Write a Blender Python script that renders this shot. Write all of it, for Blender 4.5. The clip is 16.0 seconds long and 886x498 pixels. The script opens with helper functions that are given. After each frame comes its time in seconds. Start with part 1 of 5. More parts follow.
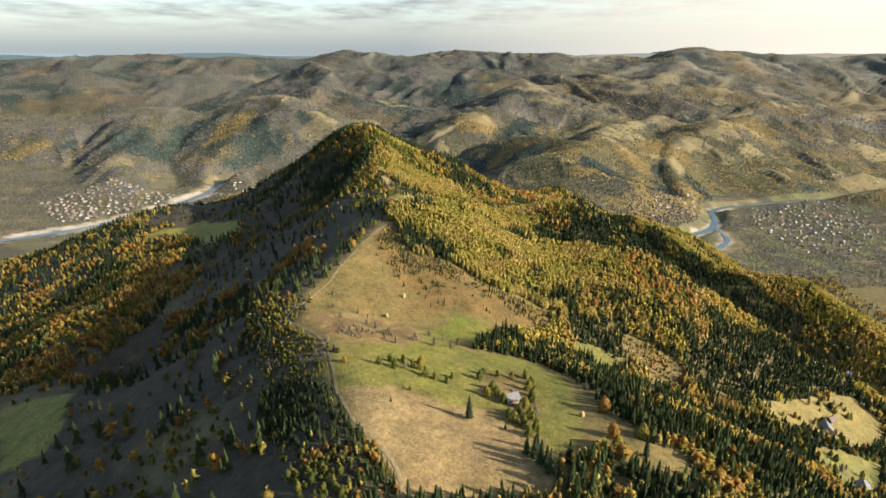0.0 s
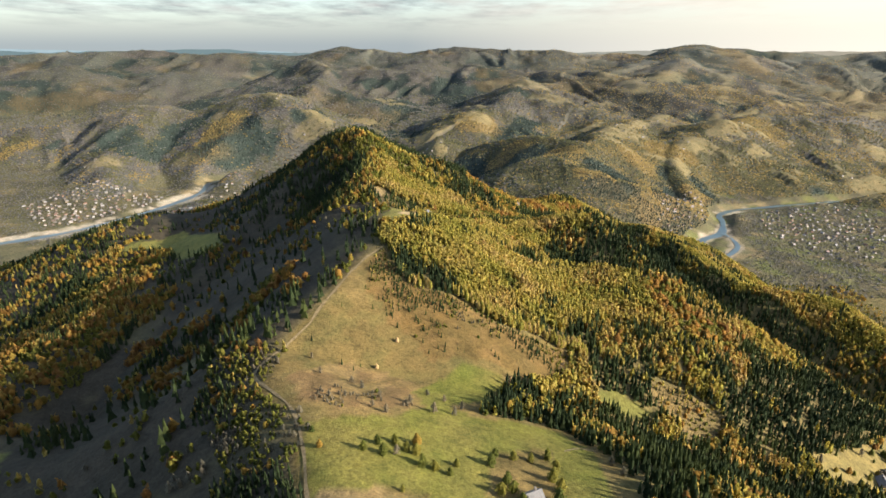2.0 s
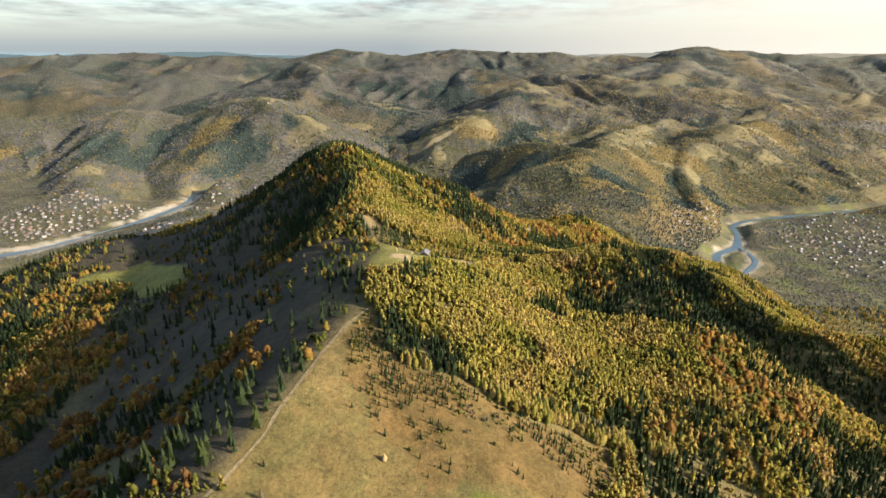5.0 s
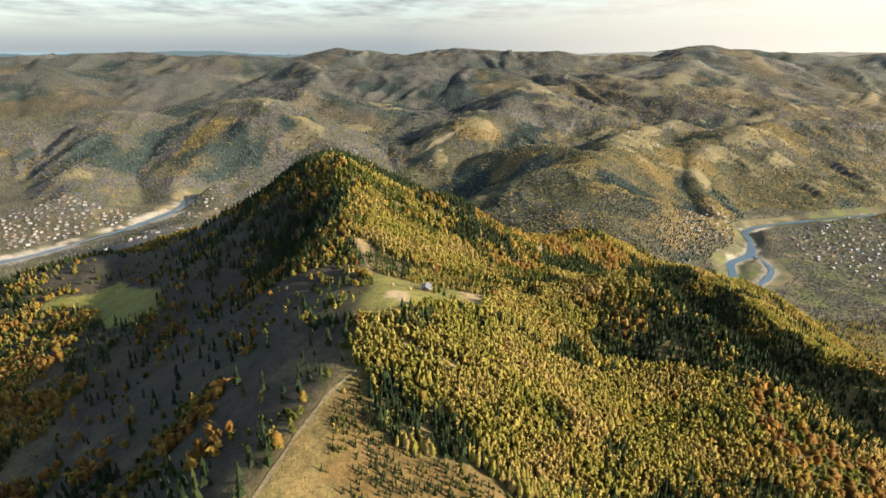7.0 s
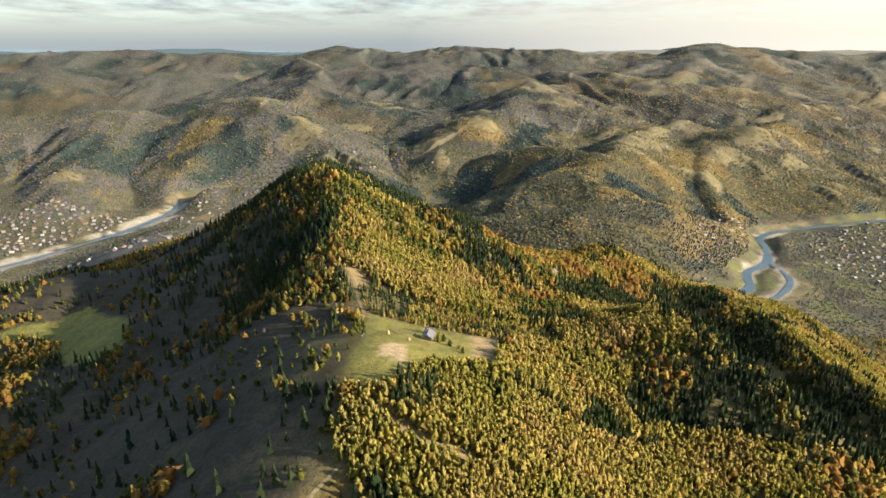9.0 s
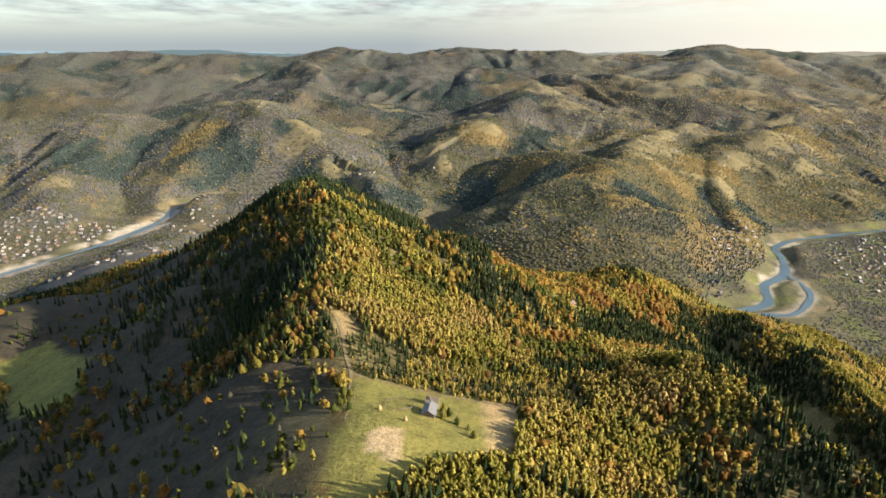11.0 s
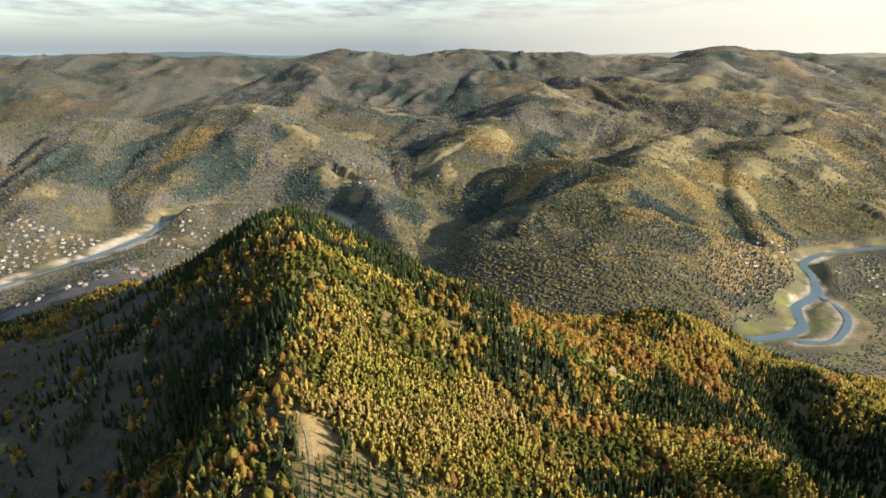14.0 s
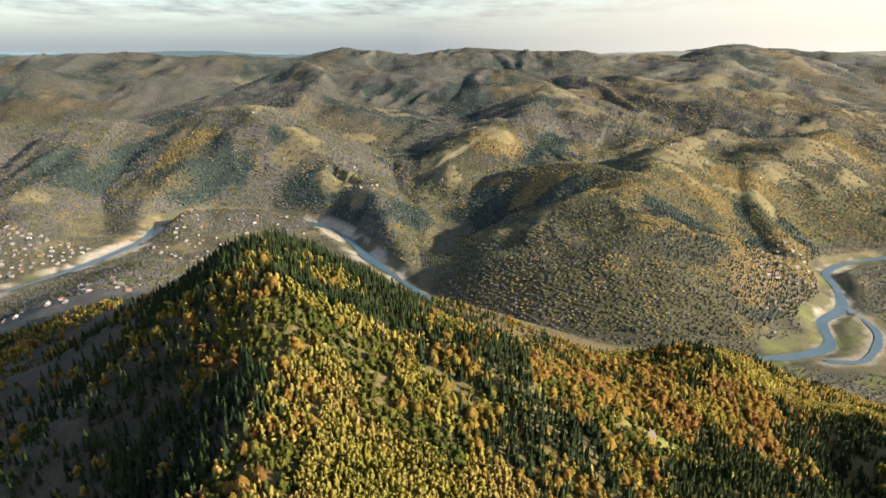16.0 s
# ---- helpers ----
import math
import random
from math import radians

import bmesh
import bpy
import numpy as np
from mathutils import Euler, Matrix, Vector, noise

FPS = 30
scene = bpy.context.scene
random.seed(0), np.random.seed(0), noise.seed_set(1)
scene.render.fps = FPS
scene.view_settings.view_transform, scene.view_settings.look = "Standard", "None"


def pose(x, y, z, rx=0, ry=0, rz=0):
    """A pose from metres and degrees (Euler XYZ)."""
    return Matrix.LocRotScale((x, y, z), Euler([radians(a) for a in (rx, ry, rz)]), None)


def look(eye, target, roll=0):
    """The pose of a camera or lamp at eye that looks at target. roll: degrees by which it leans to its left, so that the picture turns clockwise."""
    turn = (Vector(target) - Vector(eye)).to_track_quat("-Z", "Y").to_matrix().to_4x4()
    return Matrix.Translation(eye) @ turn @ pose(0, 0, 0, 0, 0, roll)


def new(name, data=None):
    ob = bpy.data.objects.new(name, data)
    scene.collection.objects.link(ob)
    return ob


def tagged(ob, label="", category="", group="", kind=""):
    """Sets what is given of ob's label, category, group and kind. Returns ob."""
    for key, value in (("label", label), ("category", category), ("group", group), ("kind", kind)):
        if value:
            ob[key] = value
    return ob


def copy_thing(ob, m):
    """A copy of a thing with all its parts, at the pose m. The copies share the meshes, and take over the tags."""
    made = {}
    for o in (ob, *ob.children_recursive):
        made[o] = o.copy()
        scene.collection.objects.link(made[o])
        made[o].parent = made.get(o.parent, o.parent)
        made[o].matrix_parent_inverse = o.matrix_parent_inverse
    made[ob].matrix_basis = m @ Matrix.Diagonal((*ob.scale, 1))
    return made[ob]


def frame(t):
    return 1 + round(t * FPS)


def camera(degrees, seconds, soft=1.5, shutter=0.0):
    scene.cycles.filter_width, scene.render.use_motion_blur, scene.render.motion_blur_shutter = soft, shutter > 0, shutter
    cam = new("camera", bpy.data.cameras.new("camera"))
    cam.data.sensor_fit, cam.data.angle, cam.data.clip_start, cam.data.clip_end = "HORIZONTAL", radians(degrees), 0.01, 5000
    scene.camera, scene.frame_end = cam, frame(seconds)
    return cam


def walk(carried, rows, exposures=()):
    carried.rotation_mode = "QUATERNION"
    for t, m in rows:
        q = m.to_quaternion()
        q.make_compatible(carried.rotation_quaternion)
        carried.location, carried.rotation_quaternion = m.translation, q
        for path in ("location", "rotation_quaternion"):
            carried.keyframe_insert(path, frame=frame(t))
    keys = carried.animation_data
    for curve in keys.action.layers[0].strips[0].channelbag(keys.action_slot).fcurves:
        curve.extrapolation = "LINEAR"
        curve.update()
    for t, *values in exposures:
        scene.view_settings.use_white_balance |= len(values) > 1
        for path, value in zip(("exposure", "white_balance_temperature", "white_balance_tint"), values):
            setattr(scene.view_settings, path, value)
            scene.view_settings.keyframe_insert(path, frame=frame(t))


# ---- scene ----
cam = camera(75.4, 16.0, 1.6)
METRES, EYE, TILT, LEAN, TURN = 540.0, 500.0, -19.2, 0.0, 0.0
ROWS = [
    (0.0, 0.0, 0.0, 0.0, 0.0, 0.0, -0.0),
    (0.5, -0.0008, 0.0309, 0.011, -0.07, -0.11, -0.01),
    (1.0, -0.0015, 0.0605, 0.0215, -0.12, -0.19, -0.03),
    (1.5, -0.0023, 0.0897, 0.0321, -0.16, -0.26, -0.05),
    (2.0, -0.003, 0.1191, 0.0427, -0.18, -0.28, -0.07),
    (2.5, -0.0038, 0.1484, 0.0534, -0.22, -0.25, -0.07),
    (3.0, -0.0045, 0.1778, 0.0642, -0.28, -0.2, -0.05),
    (3.5, -0.0052, 0.207, 0.0751, -0.34, -0.14, -0.03),
    (4.0, -0.006, 0.236, 0.086, -0.38, -0.09, -0.0),
    (6.5, -0.01, 0.3818, 0.1398, -0.37, -0.17, 0.08),
    (7.0, -0.0109, 0.4112, 0.1506, -0.34, -0.21, 0.07),
    (7.5, -0.0118, 0.4406, 0.1613, -0.3, -0.26, 0.04),
    (8.0, -0.0126, 0.4702, 0.1721, -0.26, -0.32, 0.01),
    (8.5, -0.0136, 0.4998, 0.1831, -0.23, -0.38, -0.01),
    (9.0, -0.0145, 0.5288, 0.1941, -0.2, -0.42, -0.02),
    (11.5, -0.0183, 0.6754, 0.2476, -0.05, -0.3, -0.08),
    (12.0, -0.0191, 0.7048, 0.2583, -0.02, -0.28, -0.09),
    (12.5, -0.0198, 0.7338, 0.2691, 0.03, -0.26, -0.1),
    (13.0, -0.0206, 0.7629, 0.2799, 0.09, -0.23, -0.1),
    (13.5, -0.0215, 0.7923, 0.2906, 0.17, -0.21, -0.11),
    (14.0, -0.0222, 0.8213, 0.3016, 0.28, -0.21, -0.14),
    (14.5, -0.0231, 0.8505, 0.3124, 0.39, -0.24, -0.15),
    (15.0, -0.0239, 0.8797, 0.3233, 0.5, -0.29, -0.18),
    (15.5, -0.0247, 0.9089, 0.3342, 0.59, -0.32, -0.19),
    (16.0, -0.0255, 0.9382, 0.3452, 0.66, -0.34, -0.2),
]
walk(cam, [(t, pose(0, 0, EYE, TILT, LEAN, TURN) @ pose(METRES * x, METRES * y, METRES * z, 90 + pitch, roll, yaw)) for t, x, y, z, yaw, pitch, roll in ROWS],
     exposures=[(0.0, 1.79), (16.0, 1.79)])

# ---------------------------------------------------------------- light
SUN_AZ, SUN_EL = radians(108), radians(20.5)      # clockwise from the flight's direction; low autumn sun
SUN_DIR = Vector((math.sin(SUN_AZ) * math.cos(SUN_EL), math.cos(SUN_AZ) * math.cos(SUN_EL), math.sin(SUN_EL)))


HORIZON, SUNWARD = (1.02, 1.19, 1.31), (3.25, 2.98, 2.5)
CLOUD_DARK, CLOUD_LIGHT = (0.65, 0.73, 0.82), (1.52, 1.52, 1.48)


def build_world():
    world = bpy.data.worlds.new("autumn_sky")
    scene.world = world
    world.use_nodes = True
    nt = world.node_tree
    nt.nodes.clear()
    N, L = nt.nodes.new, nt.links.new
    out, bg = N("ShaderNodeOutputWorld"), N("ShaderNodeBackground")
    sky = N("ShaderNodeTexSky")
    sky.sky_type, sky.sun_disc = "NISHITA", False
    sky.sun_elevation, sky.sun_rotation = SUN_EL, SUN_AZ
    sky.altitude, sky.air_density, sky.dust_density, sky.ozone_density = 600, 1.0, 2.5, 1.0
    co, sep = N("ShaderNodeTexCoord"), N("ShaderNodeSeparateXYZ")
    L(co.outputs["Generated"], sep.inputs[0])

    def m(op, a, b=None, clamp=False):
        n = N("ShaderNodeMath")
        n.operation, n.use_clamp = op, clamp
        for i, v in enumerate((a, b)):
            if v is None:
                continue
            if isinstance(v, (int, float)):
                n.inputs[i].default_value = v
            else:
                L(v, n.inputs[i])
        return n.outputs[0]
    # broken cloud deck: the direction is carried onto a level plane, so that clouds crowd towards the horizon
    lift = m("ADD", m("MAXIMUM", sep.outputs[2], 0.0), 0.06)
    u, v = m("DIVIDE", m("MULTIPLY", sep.outputs[0], 1.5), lift), m("DIVIDE", sep.outputs[1], lift)
    comb = N("ShaderNodeCombineXYZ")
    L(u, comb.inputs[0]), L(v, comb.inputs[1])
    big, small = N("ShaderNodeTexNoise"), N("ShaderNodeTexNoise")
    for n, sc, det in ((big, 0.62, 7.0), (small, 1.0, 6.0)):
        L(comb.outputs[0], n.inputs["Vector"])
        n.inputs["Scale"].default_value, n.inputs["Detail"].default_value, n.inputs["Roughness"].default_value = sc, det, 0.6

    def span(src, lo, hi, a0=0.0, a1=1.0):
        n = N("ShaderNodeMapRange")
        L(src, n.inputs[0])
        for i, val in ((1, lo), (2, hi), (3, a0), (4, a1)):
            n.inputs[i].default_value = val
        return n.outputs[0]

    def blend(fac, c0, c1):
        n = N("ShaderNodeMix")
        n.data_type = "RGBA"
        for sock, val in ((n.inputs[0], fac), (n.inputs[6], c0), (n.inputs[7], c1)):
            if isinstance(val, tuple):
                sock.default_value = (*val, 1)
            else:
                L(val, sock)
        return n.outputs[2]
    gap = span(sep.outputs[2], 0.10, 0.45, 0.0, 0.16)
    cover = m("SUBTRACT", span(big.outputs[0], 0.40, 0.60), gap, True)
    cover = m("MULTIPLY", m("MULTIPLY", cover, span(sep.outputs[2], 0.02, 0.06)), span(sep.outputs[2], 0.15, 0.5, 0.9, 0.7))
    cloud = blend(span(small.outputs[0], 0.36, 0.62), CLOUD_DARK, CLOUD_LIGHT)
    near_sun = N("ShaderNodeVectorMath")
    near_sun.operation = "DOT_PRODUCT"
    L(co.outputs["Generated"], near_sun.inputs[0])
    near_sun.inputs[1].default_value = (0.86, 0.5, 0.1)
    glow = span(near_sun.outputs["Value"], 0.45, 1.0)
    low = span(sep.outputs[2], 0.16, 0.0)
    air = blend(m("MULTIPLY", low, 0.85), sky.outputs[0], HORIZON)
    air = blend(m("MULTIPLY", m("MULTIPLY", glow, low), 0.9), air, SUNWARD)
    mix = blend(cover, air, blend(glow, cloud, SUNWARD))
    L(mix, bg.inputs[0])
    bg.inputs[1].default_value = 0.115
    L(bg.outputs[0], out.inputs[0])


build_world()
sun = new("sun", bpy.data.lights.new("sun", "SUN"))
sun.data.energy, sun.data.angle, sun.data.color = 4.3, radians(0.6), (1.0, 0.87, 0.69)
sun.matrix_world = look(SUN_DIR * 3000 + Vector((0, 1000, 0)), (0, 1000, 0))

# ---------------------------------------------------------------- materials


def material(name, rough=0.9, spec=0.2):
    mat = bpy.data.materials.new(name)
    mat.use_nodes = True
    b = mat.node_tree.nodes["Principled BSDF"]
    b.inputs["Roughness"].default_value = rough
    b.inputs["Specular IOR Level"].default_value = spec
    return mat, mat.node_tree, b


def ramp_node(nt, source, stops):
    r = nt.nodes.new("ShaderNodeValToRGB")
    el = r.color_ramp.elements
    while len(el) < len(stops):
        el.new(0.5)
    for k, (p, c) in zip(el, stops):
        k.position, k.color = p, (*c, 1)
    nt.links.new(source, r.inputs[0])
    return r.outputs[0]


def noise_node(nt, scale, detail=4.0, rough=0.6, coords="Object"):
    co = nt.nodes.new("ShaderNodeTexCoord")
    n = nt.nodes.new("ShaderNodeTexNoise")
    nt.links.new(co.outputs[coords], n.inputs["Vector"])
    n.inputs["Scale"].default_value, n.inputs["Detail"].default_value, n.inputs["Roughness"].default_value = scale, detail, rough
    return n.outputs[0]


def mix_node(nt, kind, fac, a, b):
    n = nt.nodes.new("ShaderNodeMix")
    n.data_type, n.blend_type = "RGBA", kind
    for sock, val in ((n.inputs[0], fac), (n.inputs[6], a), (n.inputs[7], b)):
        if isinstance(val, (int, float)):
            sock.default_value = val
        elif isinstance(val, tuple):
            sock.default_value = (*val, 1)
        else:
            nt.links.new(val, sock)
    return n.outputs[2]


def bump_on(nt, b, source, strength, distance):
    n = nt.nodes.new("ShaderNodeBump")
    n.inputs["Strength"].default_value, n.inputs["Distance"].default_value = strength, distance
    nt.links.new(source, n.inputs["Height"])
    nt.links.new(n.outputs[0], b.inputs["Normal"])


def ground_material():
    """Base colour from the mesh (plant cover, painted shade and haze), with tufts, bare spots and grain on top."""
    mat, nt, b = material("grassland_and_forest_floor", 0.95, 0.1)
    at = nt.nodes.new("ShaderNodeAttribute")
    at.attribute_name = "cover"
    tuft = ramp_node(nt, noise_node(nt, 0.35, 6, 0.7), [(0.25, (0.62, 0.6, 0.58)), (0.5, (1, 1, 1)), (0.75, (1.3, 1.26, 1.2))])
    patch = ramp_node(nt, noise_node(nt, 0.03, 5, 0.6), [(0.3, (0.8, 0.84, 0.8)), (0.6, (1.12, 1.06, 1.0))])
    c = mix_node(nt, "MULTIPLY", 1.0, at.outputs["Color"], tuft)
    c = mix_node(nt, "MULTIPLY", 1.0, c, patch)
    c = mix_node(nt, "MULTIPLY", 1.0, c, ramp_node(nt, noise_node(nt, 0.8, 4, 0.8), [(0.3, (0.6, 0.6, 0.58)), (0.5, (1.0, 1.0, 1.0)), (0.68, (1.25, 1.22, 1.15))]))
    c = mix_node(nt, "MULTIPLY", 1.0, c, ramp_node(nt, noise_node(nt, 0.11, 6, 0.72), [(0.3, (0.66, 0.68, 0.66)), (0.5, (1.0, 1.0, 1.0)), (0.7, (1.22, 1.18, 1.12))]))
    nt.links.new(c, b.inputs["Base Color"])
    bump_on(nt, b, noise_node(nt, 0.5, 5, 0.7), 0.7, 1.2)
    return mat


def foliage_material(name, stops, per_thing=False, translucent=0.58, spread=1.0, grain=1.4):
    """Leaves or needles: colour differs from tree to tree and from clump to clump."""
    mat, nt, b = material(name, 0.85, 0.15)
    if per_thing:
        src = nt.nodes.new("ShaderNodeObjectInfo").outputs["Random"]
    else:
        a = nt.nodes.new("ShaderNodeAttribute")
        a.attribute_name = "tint"
        src = a.outputs["Fac"]
    c = ramp_node(nt, src, stops)
    isl = nt.nodes.new("ShaderNodeNewGeometry").outputs["Random Per Island"]
    c = mix_node(nt, "MULTIPLY", 1.0, c, ramp_node(nt, isl, [(0.0, (1 - 0.24 * spread, 1 - 0.22 * spread, 1 - 0.24 * spread)), (0.6, (1.02, 1.02, 1.0)), (1.0, (1 + 0.24 * spread, 1 + 0.18 * spread, 1 + 0.08 * spread))]))
    c = mix_node(nt, "MULTIPLY", 1.0, c, ramp_node(nt, noise_node(nt, grain, 4, 0.75), [(0.3, (0.72, 0.74, 0.72)), (0.5, (1.0, 1.0, 1.0)), (0.7, (1.22, 1.2, 1.15))]))
    bump_on(nt, b, noise_node(nt, grain * 1.3, 3, 0.7), 0.6, 0.7 / grain)
    nt.links.new(c, b.inputs["Base Color"])
    if translucent:
        tr, mx = nt.nodes.new("ShaderNodeBsdfTranslucent"), nt.nodes.new("ShaderNodeMixShader")
        nt.links.new(c, tr.inputs[0])
        mx.inputs[0].default_value = translucent
        nt.links.new(b.outputs[0], mx.inputs[1]), nt.links.new(tr.outputs[0], mx.inputs[2])
        nt.links.new(mx.outputs[0], nt.nodes["Material Output"].inputs[0])
    return mat


def simple_material(name, stops, scale, rough=0.8, spec=0.3, bump=0.3, dist=0.1, random_mix=False):
    mat, nt, b = material(name, rough, spec)
    if random_mix:
        c = ramp_node(nt, nt.nodes.new("ShaderNodeObjectInfo").outputs["Random"], stops)
        c = mix_node(nt, "MULTIPLY", 1.0, c, ramp_node(nt, noise_node(nt, scale, 4), [(0.3, (0.8, 0.8, 0.8)), (0.7, (1.1, 1.1, 1.1))]))
    else:
        c = ramp_node(nt, noise_node(nt, scale, 5), stops)
    nt.links.new(c, b.inputs["Base Color"])
    if bump:
        bump_on(nt, b, noise_node(nt, scale * 2, 4), bump, dist)
    return mat


SPRUCE = [(0.0, (0.022, 0.038, 0.020)), (0.5, (0.040, 0.060, 0.026)), (1.0, (0.070, 0.090, 0.030))]
BIRCH = [(0.0, (0.235, 0.235, 0.050)), (0.35, (0.370, 0.325, 0.080)), (0.7, (0.440, 0.350, 0.110)), (1.0, (0.440, 0.320, 0.138))]
BEECH = [(0.0, (0.22, 0.195, 0.042)), (0.4, (0.29, 0.200, 0.045)), (0.75, (0.275, 0.150, 0.040)), (1.0, (0.20, 0.108, 0.040))]
GREENLEAF = [(0.0, (0.065, 0.085, 0.022)), (0.5, (0.125, 0.135, 0.030)), (1.0, (0.21, 0.19, 0.042))]
BARE = [(0.0, (0.115, 0.11, 0.085)), (0.5, (0.155, 0.14, 0.105)), (1.0, (0.20, 0.17, 0.12))]
MAT_GROUND = ground_material()
MAT_STUFF = {k: foliage_material(k + "_forest_leaves", s) for k, s in (("spruce", SPRUCE), ("birch", BIRCH), ("beech", BEECH), ("green", GREENLEAF), ("bare", BARE))}
# Far spruce and bare woods are shifted to grey-blue, haze painted into leaf colour.
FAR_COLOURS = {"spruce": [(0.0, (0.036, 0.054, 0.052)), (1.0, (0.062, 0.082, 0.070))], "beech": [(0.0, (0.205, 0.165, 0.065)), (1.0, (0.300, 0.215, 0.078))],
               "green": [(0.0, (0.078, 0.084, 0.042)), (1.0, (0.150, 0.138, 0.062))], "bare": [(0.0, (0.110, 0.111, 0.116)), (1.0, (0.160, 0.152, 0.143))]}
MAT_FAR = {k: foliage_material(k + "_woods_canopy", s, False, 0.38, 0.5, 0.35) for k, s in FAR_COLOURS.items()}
MAT_THING = {k: foliage_material(k + "_leaves", s, True, grain=9.0) for k, s in (("spruce", SPRUCE), ("birch", BIRCH), ("beech", BEECH), ("green", GREENLEAF), ("bare", BARE))}
MAT_BARK = simple_material("grey_brown_bark", [(0.3, (0.07, 0.05, 0.035)), (0.7, (0.16, 0.12, 0.09))], 3.0)
MAT_PALEBARK = simple_material("pale_bark", [(0.3, (0.28, 0.25, 0.2)), (0.7, (0.5, 0.46, 0.4))], 3.0)
MAT_DIRT = simple_material("trodden_dirt", [(0.3, (0.10, 0.08, 0.045)), (0.7, (0.21, 0.165, 0.095))], 0.6, 0.95, 0.1, 0.6, 0.3)
MAT_WATER = simple_material("river_water", [(0.3, (0.035, 0.065, 0.080)), (0.7, (0.06, 0.095, 0.105))], 0.02, 0.3, 0.3, 0.25, 0.15)
MAT_PLASTER = simple_material("house_walls", [(0.0, (0.14, 0.125, 0.11)), (0.45, (0.27, 0.26, 0.245)), (0.6, (0.18, 0.14, 0.10)), (1.0, (0.24, 0.21, 0.17))], 1.5, 0.85, 0.2, 0.2, 0.02, True)
MAT_ROOF = simple_material("house_roofs", [(0.0, (0.17, 0.17, 0.18)), (0.35, (0.11, 0.10, 0.095)), (0.6, (0.17, 0.085, 0.06)), (0.85, (0.27, 0.27, 0.28)), (1.0, (0.09, 0.075, 0.06))], 2.0, 0.6, 0.3, 0.2, 0.02, True)
MAT_GLASS = simple_material("window_glass", [(0.3, (0.03, 0.035, 0.04)), (0.7, (0.06, 0.065, 0.07))], 2.0, 0.1, 0.5, 0)
MAT_WOOD = simple_material("weathered_wood", [(0.3, (0.10, 0.08, 0.06)), (0.7, (0.19, 0.155, 0.12))], 2.5, 0.85, 0.2, 0.4, 0.03)
MAT_HAY = simple_material("dry_hay", [(0.3, (0.22, 0.15, 0.07)), (0.7, (0.36, 0.26, 0.13))], 3.0, 0.95, 0.1, 0.6, 0.1)

